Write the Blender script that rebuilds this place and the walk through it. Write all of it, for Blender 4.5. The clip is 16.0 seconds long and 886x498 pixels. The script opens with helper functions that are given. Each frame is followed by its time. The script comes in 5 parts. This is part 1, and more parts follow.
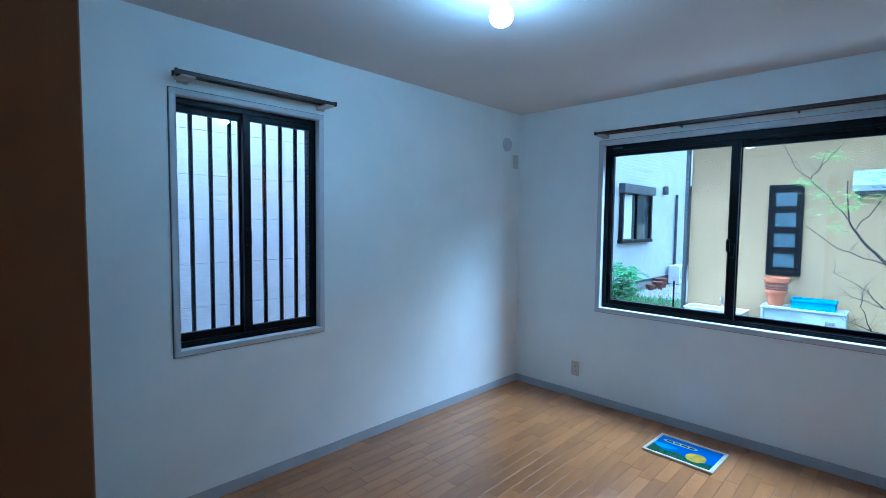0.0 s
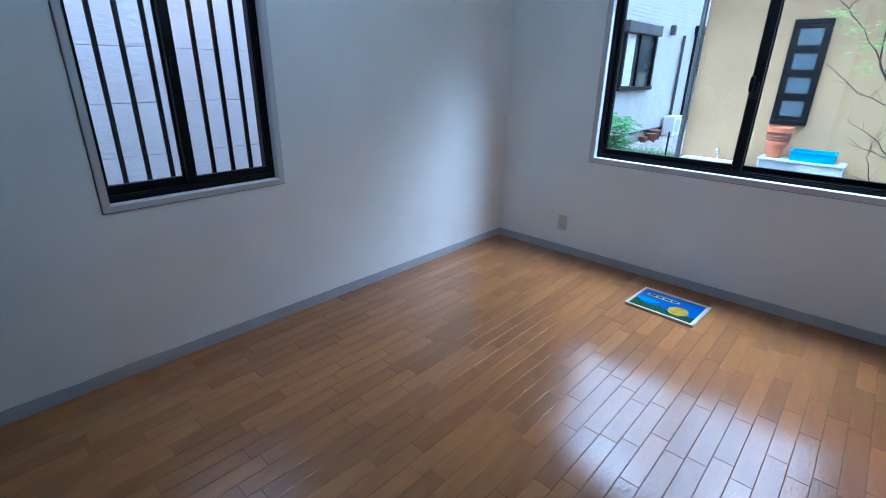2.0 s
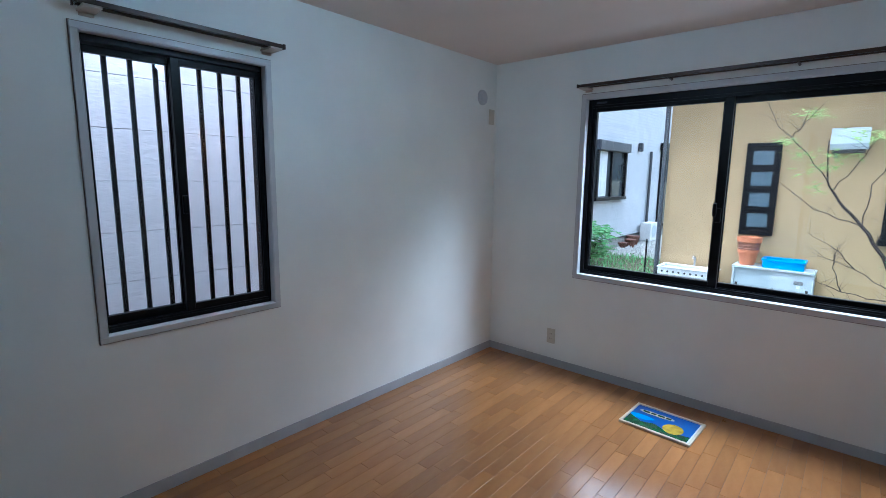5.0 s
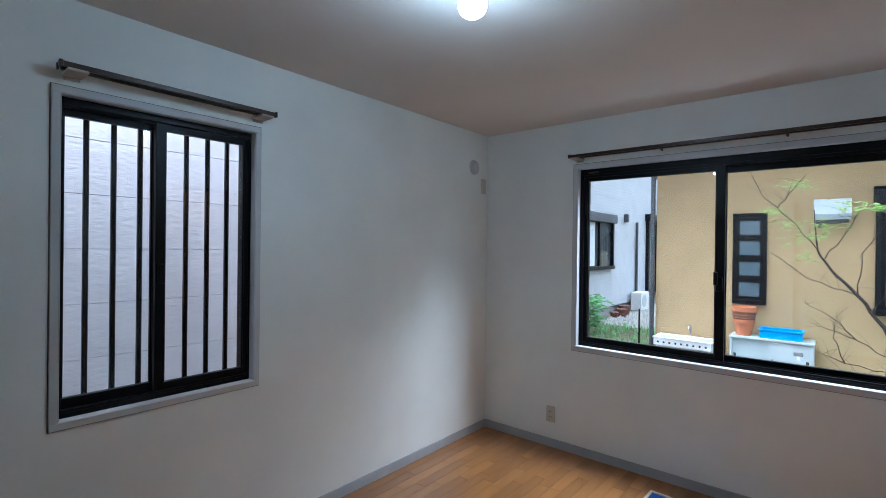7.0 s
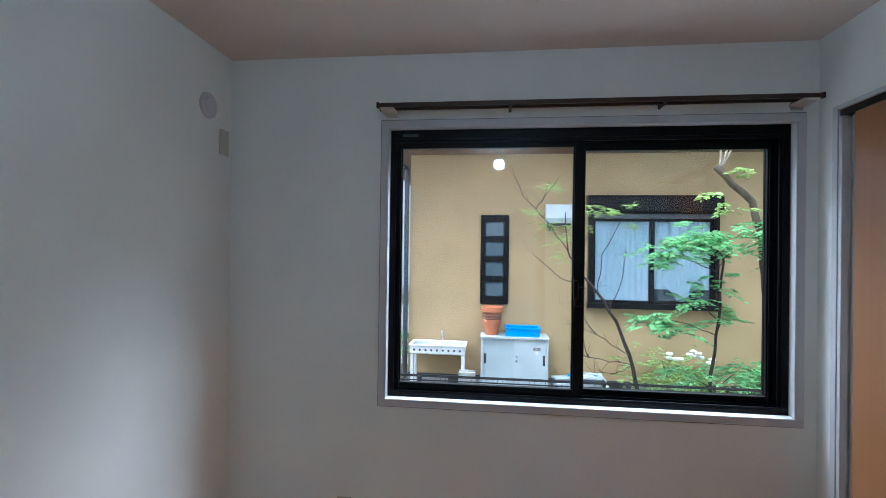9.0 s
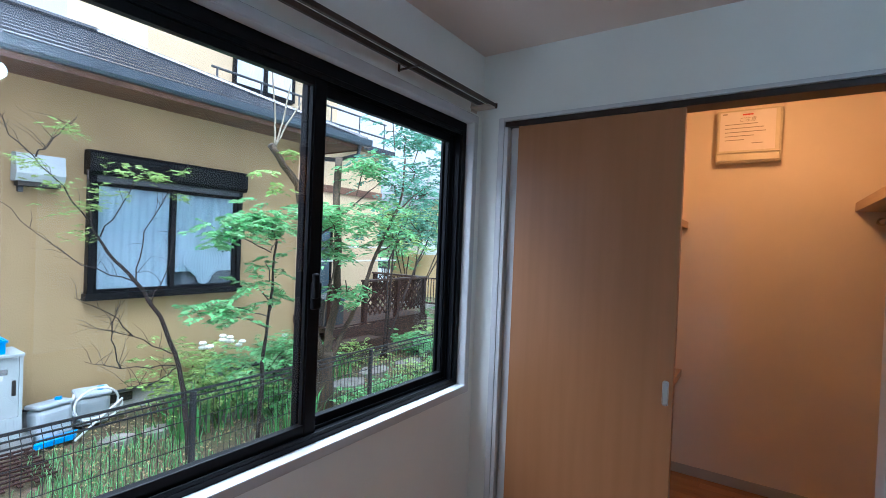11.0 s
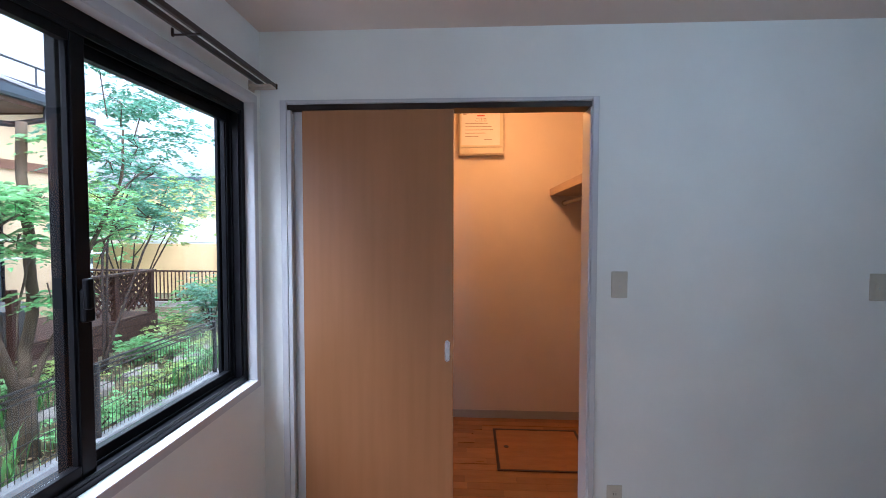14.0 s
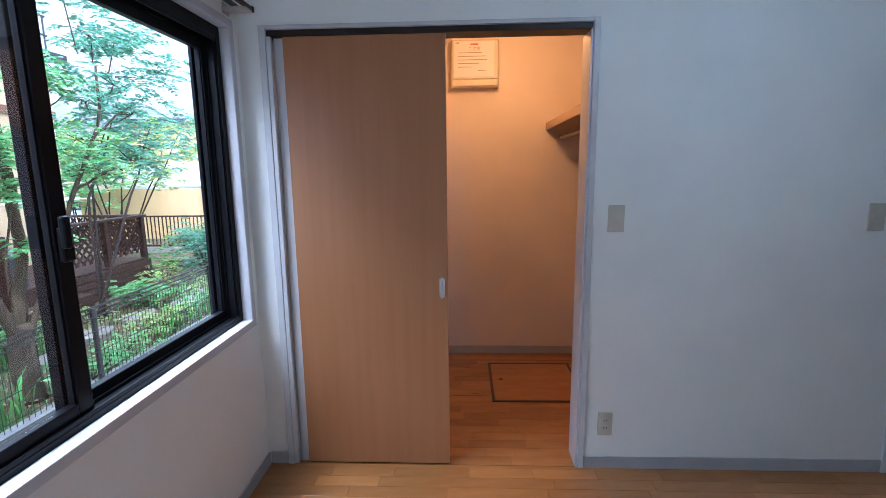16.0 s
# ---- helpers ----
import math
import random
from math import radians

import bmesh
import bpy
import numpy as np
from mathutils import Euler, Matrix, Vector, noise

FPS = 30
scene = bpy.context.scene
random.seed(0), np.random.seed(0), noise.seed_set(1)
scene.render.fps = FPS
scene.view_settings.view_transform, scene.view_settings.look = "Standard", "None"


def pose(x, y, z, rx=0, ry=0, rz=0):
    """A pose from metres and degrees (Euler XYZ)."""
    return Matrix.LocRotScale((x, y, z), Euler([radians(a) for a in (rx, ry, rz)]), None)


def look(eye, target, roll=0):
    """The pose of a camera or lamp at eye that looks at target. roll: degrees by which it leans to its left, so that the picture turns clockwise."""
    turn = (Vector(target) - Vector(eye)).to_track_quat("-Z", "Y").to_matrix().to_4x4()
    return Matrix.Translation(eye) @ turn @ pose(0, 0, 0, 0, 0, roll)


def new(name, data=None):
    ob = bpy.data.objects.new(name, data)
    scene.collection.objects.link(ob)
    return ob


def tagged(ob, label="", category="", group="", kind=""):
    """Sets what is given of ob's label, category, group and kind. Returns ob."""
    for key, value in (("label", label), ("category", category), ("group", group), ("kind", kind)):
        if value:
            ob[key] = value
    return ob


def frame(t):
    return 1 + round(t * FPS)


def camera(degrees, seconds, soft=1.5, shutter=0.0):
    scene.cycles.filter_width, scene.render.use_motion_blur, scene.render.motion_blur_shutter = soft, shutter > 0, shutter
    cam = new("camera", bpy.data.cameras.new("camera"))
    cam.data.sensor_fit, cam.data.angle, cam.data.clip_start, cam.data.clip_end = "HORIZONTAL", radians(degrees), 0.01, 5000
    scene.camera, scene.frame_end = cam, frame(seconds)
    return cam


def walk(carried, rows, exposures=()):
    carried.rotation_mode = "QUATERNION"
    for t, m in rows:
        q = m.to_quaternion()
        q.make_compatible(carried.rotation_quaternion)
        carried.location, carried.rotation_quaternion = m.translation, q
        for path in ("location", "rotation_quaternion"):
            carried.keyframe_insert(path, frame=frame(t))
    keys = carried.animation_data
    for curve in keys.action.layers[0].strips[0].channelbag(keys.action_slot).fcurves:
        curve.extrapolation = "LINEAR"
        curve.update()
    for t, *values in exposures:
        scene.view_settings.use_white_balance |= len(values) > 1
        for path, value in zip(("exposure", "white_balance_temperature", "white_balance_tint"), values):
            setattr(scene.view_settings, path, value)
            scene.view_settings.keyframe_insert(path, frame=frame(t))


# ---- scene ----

cam = camera(86.7, 16.0, soft=0.75)
PATH = [
    (0, (2.479, -3.496, 1.447), (1.081, -2.071, 1.327), 0.6),
    (0.5, (2.396, -3.373, 1.412), (0.989, -1.982, 1.118), 1.0),
    (1, (2.336, -3.295, 1.388), (0.946, -1.941, 0.905), 1.2),
    (1.5, (2.291, -3.249, 1.369), (0.97, -1.885, 0.741), 1.0),
    (2, (2.29, -3.224, 1.36), (1.028, -1.85, 0.64), 1.0),
    (2.5, (2.289, -3.228, 1.361), (1.067, -1.851, 0.581), 1.1),
    (3, (2.292, -3.23, 1.358), (1.087, -1.855, 0.547), 1.1),
    (3.5, (2.292, -3.231, 1.358), (1.093, -1.861, 0.529), 1.2),
    (4, (2.283, -3.234, 1.358), (1.082, -1.856, 0.546), 1.2),
    (4.5, (2.289, -3.251, 1.401), (1.04, -1.809, 0.8), 1.3),
    (5, (2.315, -3.282, 1.486), (1.012, -1.796, 1.182), 0.7),
    (5.2, (2.325, -3.296, 1.505), (1.01, -1.801, 1.316), 0.5),
    (7.3, (2.15, -3.145, 1.469), (0.876, -1.603, 1.47), 0.3),
    (7.5, (2.059, -3.039, 1.468), (0.825, -1.466, 1.459), 0.4),
    (8, (1.82, -2.778, 1.47), (0.854, -1.027, 1.463), 1.2),
    (8.2, (1.72, -2.662, 1.473), (0.905, -0.836, 1.477), 1.3),
    (10.3, (0.756, -1.425, 1.457), (1.732, 0.321, 1.456), 1.4),
    (10.5, (0.706, -1.341, 1.458), (1.914, 0.253, 1.465), 1.9),
    (11, (0.629, -1.178, 1.461), (2.279, -0.048, 1.435), 2.3),
    (11.5, (0.605, -1.038, 1.469), (2.43, -0.222, 1.408), 1.2),
    (12, (0.51, -0.948, 1.461), (2.437, -0.418, 1.399), 0.6),
    (12.5, (0.485, -0.958, 1.468), (2.454, -0.617, 1.405), -0.1),
    (13, (0.48, -0.982, 1.473), (2.465, -0.743, 1.414), -0.6),
    (13.5, (0.475, -0.984, 1.477), (2.468, -0.826, 1.415), -0.3),
    (14, (0.481, -0.98, 1.476), (2.476, -0.868, 1.39), 0.1),
    (14.5, (0.508, -0.975, 1.452), (2.499, -0.89, 1.288), 0.0),
    (15, (0.508, -0.972, 1.446), (2.49, -0.891, 1.188), -0.4),
    (15.5, (0.516, -0.971, 1.451), (2.49, -0.89, 1.141), -0.6),
    (16, (0.526, -0.979, 1.446), (2.497, -0.892, 1.115), -0.7),
]
EXPO = [
    (0.0, 2.08, 3880, -3), (0.6, 1.98, 4000, 2), (1.5, 2.0, 4250, 6), (3.5, 1.98, 4700, 7), (5.0, 1.87, 4850, 7),
    (8.0, 1.70, 5250, 8), (10.5, 1.62, 5000, 8), (11.0, 1.60, 5050, 9), (12.0, 1.80, 5100, 12), (14.0, 1.98, 5250, 17), (16.0, 2.0, 5000, 15)]
walk(cam, [(t, look(eye, target, roll)) for t, eye, target, roll in PATH], EXPO)

# ---- world, sun, lamps ----
world = bpy.data.worlds.new("world")
scene.world = world
world.use_nodes = True
wn = world.node_tree.nodes
sky = wn.new("ShaderNodeTexSky")
sky.sky_type, sky.sun_disc = "NISHITA", False
sky.sun_elevation, sky.sun_rotation = radians(60), radians(235)
sky.dust_density, sky.air_density, sky.ozone_density = 7.0, 1.0, 1.0
wn["Background"].inputs["Strength"].default_value = 0.15
cloud = wn.new("ShaderNodeHueSaturation")  # overcast: the sky's blue is washed out
cloud.inputs["Saturation"].default_value, cloud.inputs["Value"].default_value = 0.30, 1.15
world.node_tree.links.new(sky.outputs["Color"], cloud.inputs["Color"])
world.node_tree.links.new(cloud.outputs["Color"], wn["Background"].inputs["Color"])
sun = new("sun", bpy.data.lights.new("sun", "SUN"))
sun.data.energy, sun.data.angle, sun.data.color = 1.9, radians(110), (0.97, 0.985, 1.0)
sun.matrix_world = look((0.12, 0.55, 1.2), (0, 0, 0))


def point_lamp(name, at, watts, colour, radius):
    ob = new(name, bpy.data.lights.new(name, "POINT"))
    ob.data.energy, ob.data.color, ob.data.shadow_soft_size = watts, colour, radius
    ob.location = at
    return ob


def fill_panel(name, m, sx, sy, watts):
    """Daylight stand-in: an unseen lamp panel added above the glass, aimed inwards."""
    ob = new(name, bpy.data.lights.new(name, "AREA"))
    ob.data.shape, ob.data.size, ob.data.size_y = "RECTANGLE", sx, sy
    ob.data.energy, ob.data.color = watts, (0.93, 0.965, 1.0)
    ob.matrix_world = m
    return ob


# unseen fill panels brighten the room beyond what the sky gives
fill_panel("daylight_fill_north", look((1.50, 0.55, 2.95), (1.15, -1.1, 0.5)), 1.7, 0.9, 23)
fill_panel("daylight_fill_slant", look((2.60, 0.60, 2.98), (0.40, -0.9, 1.0)), 1.6, 0.8, 46)
fill_panel("daylight_fill_west", look((-0.50, -2.40, 2.55), (0.5, -2.40, 0.9)), 0.8, 0.35, 2.0)
BULB = Vector((1.305, -1.985, 2.262))
point_lamp("closet_light", (3.35, -1.15, 2.27), 5.2, (1.0, 0.42, 0.115), 0.05)


# ---- materials ----
def mat(name, col, rough=0.6, metal=0.0, var=0.12, scale=6.0, bump=0.12, bscale=90.0, stretch=(1, 1, 1), col2=None, coat=0.0, rvar=0.0, dist=0.002, spec=0.5, rnd=""):
    m = bpy.data.materials.new(name)
    m.use_nodes = True
    nt = m.node_tree
    n, l = nt.nodes, nt.links
    b = n["Principled BSDF"]
    tc, mp = n.new("ShaderNodeTexCoord"), n.new("ShaderNodeMapping")
    mp.inputs["Scale"].default_value = stretch
    l.new(tc.outputs["Object"], mp.inputs["Vector"])
    n1 = n.new("ShaderNodeTexNoise")
    n1.inputs["Scale"].default_value, n1.inputs["Detail"].default_value = scale, 5.0
    n2 = n.new("ShaderNodeTexNoise")
    n2.inputs["Scale"].default_value, n2.inputs["Detail"].default_value = bscale, 3.0
    for q in (n1, n2):
        l.new(mp.outputs["Vector"], q.inputs["Vector"])
    mx = n.new("ShaderNodeMix")
    mx.data_type = "RGBA"
    dark = col2 or tuple(c * (1 - 2.2 * var) for c in col)
    lite = col if col2 else tuple(min(1, c * (1 + 0.6 * var)) for c in col)
    mx.inputs[6].default_value, mx.inputs[7].default_value = (*dark, 1), (*lite, 1)
    ramp = n.new("ShaderNodeMapRange")
    ramp.inputs["From Min"].default_value, ramp.inputs["From Max"].default_value = 0.3, 0.7
    l.new(n1.outputs["Fac"], ramp.inputs["Value"])
    l.new(ramp.outputs["Result"], mx.inputs[0])
    out = mx.outputs[2]
    if rnd:
        src = n.new("ShaderNodeObjectInfo") if rnd == "object" else n.new("ShaderNodeNewGeometry")
        val = src.outputs["Random"] if rnd == "object" else src.outputs["Random Per Island"]
        hs = n.new("ShaderNodeHueSaturation")
        r1 = n.new("ShaderNodeMapRange")
        r1.inputs["To Min"].default_value, r1.inputs["To Max"].default_value = 0.80, 1.16
        l.new(val, r1.inputs["Value"])
        l.new(r1.outputs["Result"], hs.inputs["Value"])
        l.new(out, hs.inputs["Color"])
        out = hs.outputs["Color"]
    l.new(out, b.inputs["Base Color"])
    b.inputs["Roughness"].default_value, b.inputs["Metallic"].default_value = rough, metal
    b.inputs["Coat Weight"].default_value, b.inputs["Specular IOR Level"].default_value = coat, spec
    b.inputs["Coat Roughness"].default_value, b.inputs["Coat IOR"].default_value = 0.13, 1.55
    if rvar:
        rr = n.new("ShaderNodeMapRange")
        rr.inputs["To Min"].default_value, rr.inputs["To Max"].default_value = max(0.02, rough - rvar), rough + rvar
        l.new(n1.outputs["Fac"], rr.inputs["Value"])
        l.new(rr.outputs["Result"], b.inputs["Roughness"])
    if bump:
        bp = n.new("ShaderNodeBump")
        bp.inputs["Strength"].default_value, bp.inputs["Distance"].default_value = bump, dist
        l.new(n2.outputs["Fac"], bp.inputs["Height"])
        l.new(bp.outputs["Normal"], b.inputs["Normal"])
        if coat:
            l.new(bp.outputs["Normal"], b.inputs["Coat Normal"])
    return m


def glass_mat(name, tint=(1, 1, 1), rough=0.0):
    """A thin pane: clear with a mirror's gloss on it."""
    m = bpy.data.materials.new(name)
    m.use_nodes = True
    n, l = m.node_tree.nodes, m.node_tree.links
    n.remove(n["Principled BSDF"])
    tr, gl, mixs = n.new("ShaderNodeBsdfTransparent"), n.new("ShaderNodeBsdfGlossy"), n.new("ShaderNodeMixShader")
    lw, pw5, rg = n.new("ShaderNodeLayerWeight"), n.new("ShaderNodeMath"), n.new("ShaderNodeMapRange")
    tr.inputs["Color"].default_value = (*tint, 1)
    gl.inputs["Roughness"].default_value = rough
    pw5.operation, pw5.inputs[1].default_value = "POWER", 5.0
    rg.inputs["To Min"].default_value, rg.inputs["To Max"].default_value = 0.035, 0.42
    l.new(lw.outputs["Facing"], pw5.inputs[0])
    l.new(pw5.outputs["Value"], rg.inputs["Value"])
    l.new(rg.outputs["Result"], mixs.inputs["Fac"])
    l.new(tr.outputs["BSDF"], mixs.inputs[1])
    l.new(gl.outputs["BSDF"], mixs.inputs[2])
    l.new(mixs.outputs["Shader"], n["Material Output"].inputs["Surface"])
    return m


def glow_mat(name, col, strength):
    m = bpy.data.materials.new(name)
    m.use_nodes = True
    b = m.node_tree.nodes["Principled BSDF"]
    b.inputs["Base Color"].default_value = (0.9, 0.9, 0.9, 1)
    b.inputs["Emission Color"].default_value = (*col, 1)
    b.inputs["Emission Strength"].default_value = strength
    return m


def leaf_mat(name, col, glow=0.45):
    m = bpy.data.materials.new(name)
    m.use_nodes = True
    n, l = m.node_tree.nodes, m.node_tree.links
    b = n["Principled BSDF"]
    geo, hs, tl, mixs = n.new("ShaderNodeNewGeometry"), n.new("ShaderNodeHueSaturation"), n.new("ShaderNodeBsdfTranslucent"), n.new("ShaderNodeMixShader")
    r1, r2 = n.new("ShaderNodeMapRange"), n.new("ShaderNodeMapRange")
    r1.inputs["To Min"].default_value, r1.inputs["To Max"].default_value = 0.55, 1.5
    r2.inputs["To Min"].default_value, r2.inputs["To Max"].default_value = 0.475, 0.525
    l.new(geo.outputs["Random Per Island"], r1.inputs["Value"])
    l.new(geo.outputs["Random Per Island"], r2.inputs["Value"])
    hs.inputs["Color"].default_value = (*col, 1)
    l.new(r1.outputs["Result"], hs.inputs["Value"])
    l.new(r2.outputs["Result"], hs.inputs["Hue"])
    l.new(hs.outputs["Color"], b.inputs["Base Color"])
    l.new(hs.outputs["Color"], tl.inputs["Color"])
    b.inputs["Roughness"].default_value = 0.45
    mixs.inputs["Fac"].default_value = glow
    l.new(b.outputs["BSDF"], mixs.inputs[1])
    l.new(tl.outputs["BSDF"], mixs.inputs[2])
    l.new(mixs.outputs["Shader"], n["Material Output"].inputs["Surface"])
    return m


M_PAPER = mat("white_wallpaper", (0.825, 0.845, 0.795), 0.75, var=0.03, scale=2.2, bump=0.35, bscale=420, dist=0.0012)
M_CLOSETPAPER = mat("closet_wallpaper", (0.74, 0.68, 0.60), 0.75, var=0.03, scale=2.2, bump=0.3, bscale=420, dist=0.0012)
M_CEIL = mat("ceiling_paper", (0.72, 0.635, 0.565), 0.8, var=0.03, scale=1.5, bump=0.3, bscale=300, dist=0.0012)
M_TRIM = mat("grey_white_trim", (0.56, 0.57, 0.57), 0.42, var=0.04, scale=5, bump=0.05, bscale=80)
M_EDGE = mat("taupe_casing_edge", (0.20, 0.17, 0.15), 0.6, var=0.1, scale=8)
M_BASE = mat("grey_baseboard", (0.40, 0.41, 0.42), 0.45, var=0.05, scale=6, bump=0.05, bscale=80)
# whiter than the trim: the sky's highlight on the sill is in the colour
M_SILL = mat("lit_sill", (0.78, 0.79, 0.80), 0.3, var=0.03, scale=5, bump=0.03, bscale=60)
M_PLANK = mat("maple_floor", (0.405, 0.182, 0.052), 0.30, var=0.0, scale=5, bump=0.5, bscale=30, stretch=(3.2, 1, 1), col2=(0.315, 0.134, 0.036), coat=1.0, rvar=0.06, dist=0.0022, spec=0.15, rnd="object")
M_PLANKS = mat("maple_floor_rest", (0.405, 0.182, 0.052), 0.30, var=0.0, scale=5, bump=0.5, bscale=30, stretch=(3.2, 1, 1), col2=(0.315, 0.134, 0.036), coat=1.0, rvar=0.06, dist=0.0022, spec=0.15, rnd="island")
M_JOINT = mat("floor_joint", (0.27, 0.13, 0.052), 0.5, var=0.2, scale=12)
M_VENEER = mat("veneer_door", (0.375, 0.170, 0.069), 0.33, var=0.0, scale=3.0, bump=0.05, bscale=60, stretch=(9, 9, 0.5), col2=(0.335, 0.150, 0.058), rvar=0.06)
M_SHELFWOOD = mat("pale_shelf_board", (0.46, 0.335, 0.225), 0.45, var=0.0, scale=3.0, bump=0.04, bscale=60, stretch=(0.6, 9, 9), col2=(0.40, 0.285, 0.185))
M_BLACK = mat("black_aluminium", (0.006, 0.0065, 0.008), 0.38, 0.0, var=0.1, scale=20, bump=0.04, bscale=200, spec=0.13)
M_RAILBROWN = mat("dark_brown_rail", (0.045, 0.026, 0.016), 0.35, 0.3, var=0.15, scale=14, bump=0.05)
M_TRACK = mat("dark_track", (0.028, 0.017, 0.012), 0.5, 0.2, var=0.2, scale=14)
M_BRACKET = mat("beige_bracket", (0.50, 0.43, 0.35), 0.45, var=0.08, scale=20)
M_IVORY = mat("ivory_plastic", (0.56, 0.53, 0.43), 0.4, var=0.03, scale=20, bump=0.02)
M_DARKSLOT = mat("dark_slot", (0.03, 0.027, 0.022), 0.6, var=0.1)
M_CHROME = mat("chrome", (0.6, 0.6, 0.62), 0.22, 1.0, var=0.06, scale=15, bump=0.02)
M_GLASS = glass_mat("clear_glass", (0.97, 0.985, 0.98))
# pane tint carries the shade that lies on the curtains behind it
M_SHADEGLASS = glass_mat("shade_glass", (0.80, 0.86, 0.89))
M_BULB = glow_mat("bulb_glow", (0.68, 0.88, 1.0), 46)
M_WHITEPL = mat("white_plastic", (0.72, 0.74, 0.75), 0.4, var=0.06, scale=8, bump=0.04)
M_PAPERSHEET = mat("notice_paper", (0.70, 0.67, 0.69), 0.8, var=0.03, scale=10, bump=0.05)
M_PRINT = mat("grey_print", (0.34, 0.31, 0.31), 0.8, var=0.1)
M_RED = mat("red_print", (0.60, 0.08, 0.05), 0.8, var=0.1)
M_BLUEPIC = mat("picture_blue", (0.006, 0.045, 0.24), 0.3, var=0.0, col2=(0.01, 0.12, 0.42), scale=3, bump=0.0)
M_GREENPIC = mat("picture_green", (0.02, 0.09, 0.035), 0.25, var=0.25, scale=30, bump=0.0)
M_YELLOWPIC = mat("picture_yellow", (0.50, 0.34, 0.03), 0.25, var=0.2, scale=30, bump=0.0)
M_TANK = mat("weathered_grey_plastic", (0.42, 0.47, 0.50), 0.45, var=0.1, scale=7, bump=0.05)
M_WHITEPIC = mat("picture_white", (0.75, 0.78, 0.8), 0.25, var=0.05, bump=0.0)
M_PICFRAME = mat("pale_wood_frame", (0.62, 0.53, 0.38), 0.4, var=0.1, scale=12, bump=0.05)
M_STUCCO = mat("beige_stucco", (0.42, 0.30, 0.155), 0.9, var=0.06, scale=1.6, bump=0.55, bscale=55, dist=0.006)
M_SIDING = mat("white_siding", (0.75, 0.70, 0.725), 0.7, var=0.03, scale=3, bump=0.5, bscale=22, stretch=(1, 1, 2.2), dist=0.01)
M_WBRICK = mat("white_brick_siding", (0.50, 0.53, 0.57), 0.75, var=0.05, scale=3, bump=0.3, bscale=60, dist=0.005)
M_ROOF = mat("slate_roof", (0.040, 0.045, 0.055), 0.20, var=0.2, scale=8, bump=0.08, bscale=40, rvar=0.05)
M_GUTTER = mat("grey_gutter", (0.055, 0.075, 0.095), 0.3, var=0.1, scale=5, bump=0.05)
M_SOFFIT = mat("brown_soffit", (0.17, 0.085, 0.05), 0.6, var=0.15, scale=5, bump=0.2)
M_DKPIPE = mat("dark_downpipe", (0.05, 0.056, 0.065), 0.35, var=0.1, scale=5)
M_CONC = mat("concrete", (0.36, 0.36, 0.35), 0.85, var=0.14, scale=7, bump=0.4, bscale=70, dist=0.004)
M_WETCONC = mat("damp_concrete_curb", (0.20, 0.21, 0.22), 0.5, var=0.16, scale=7, bump=0.4, bscale=70, dist=0.004)
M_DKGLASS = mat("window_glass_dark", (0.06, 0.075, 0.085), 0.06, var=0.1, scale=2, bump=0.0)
M_FROST = mat("frosted_pane", (0.075, 0.115, 0.14), 0.25, var=0.06, scale=6, bump=0.1, bscale=120)
M_CURTAIN = mat("white_curtain", (0.66, 0.71, 0.76), 0.9, var=0.06, scale=9, bump=0.2, bscale=60, stretch=(3, 1, 0.6))
M_TERRA = mat("terracotta", (0.50, 0.17, 0.075), 0.75, var=0.12, scale=14, bump=0.15)
M_BLUETUB = mat("blue_plastic", (0.02, 0.30, 0.72), 0.35, var=0.06, scale=10)
M_CABINET = mat("pale_grey_steel", (0.48, 0.54, 0.56), 0.4, var=0.07, scale=4, bump=0.05)
M_CABDOOR = mat("grey_steel_door", (0.43, 0.50, 0.515), 0.38, var=0.07, scale=4, bump=0.05)
M_CLEARPOT = mat("clear_brown_pot", (0.26, 0.115, 0.075), 0.2, var=0.1, scale=10)
M_LATTICE = mat("brown_lattice", (0.045, 0.022, 0.018), 0.75, spec=0.25, var=0.15, scale=9, bump=0.2)
M_DECK = mat("brown_deck", (0.058, 0.035, 0.028), 0.75, spec=0.25, var=0.15, scale=9, bump=0.2)
M_BARK = mat("bark", (0.095, 0.070, 0.044), 0.9, var=0.0, col2=(0.032, 0.023, 0.014), scale=13, bump=0.8, bscale=38, stretch=(1, 1, 0.35), dist=0.012)
M_DKBARK = mat("dark_bark", (0.034, 0.023, 0.019), 0.9, var=0.2, scale=20, bump=0.6, bscale=60, dist=0.006)
M_PALEBARK = mat("pale_twig", (0.26, 0.225, 0.16), 0.85, var=0.16, scale=20, bump=0.3)
M_LEAF = leaf_mat("leaf_mid_green", (0.21, 0.44, 0.18), 0.45)
M_LEAFBLUE = leaf_mat("leaf_cool_green", (0.12, 0.29, 0.19), 0.5)
M_LEAFYELLOW = leaf_mat("leaf_yellow_green", (0.33, 0.45, 0.14))
M_LEAFDARK = leaf_mat("leaf_deep_green", (0.10, 0.26, 0.07), 0.35)
M_FLOWER = leaf_mat("white_flower", (0.80, 0.80, 0.76), 0.3)
M_WIRE = mat("fence_wire", (0.010, 0.011, 0.012), 0.5, 0.0, var=0.15, scale=10)
M_SOIL = mat("garden_soil", (0.095, 0.105, 0.042), 0.95, var=0.0, scale=3.5, bump=0.9, bscale=18, col2=(0.095, 0.062, 0.042), dist=0.03)
M_GRAVEL = mat("pale_gravel", (0.50, 0.50, 0.47), 0.85, var=0.2, scale=9, bump=0.3)
M_DKTERRA = mat("old_terracotta", (0.16, 0.066, 0.042), 0.8, var=0.2, scale=14, bump=0.2)
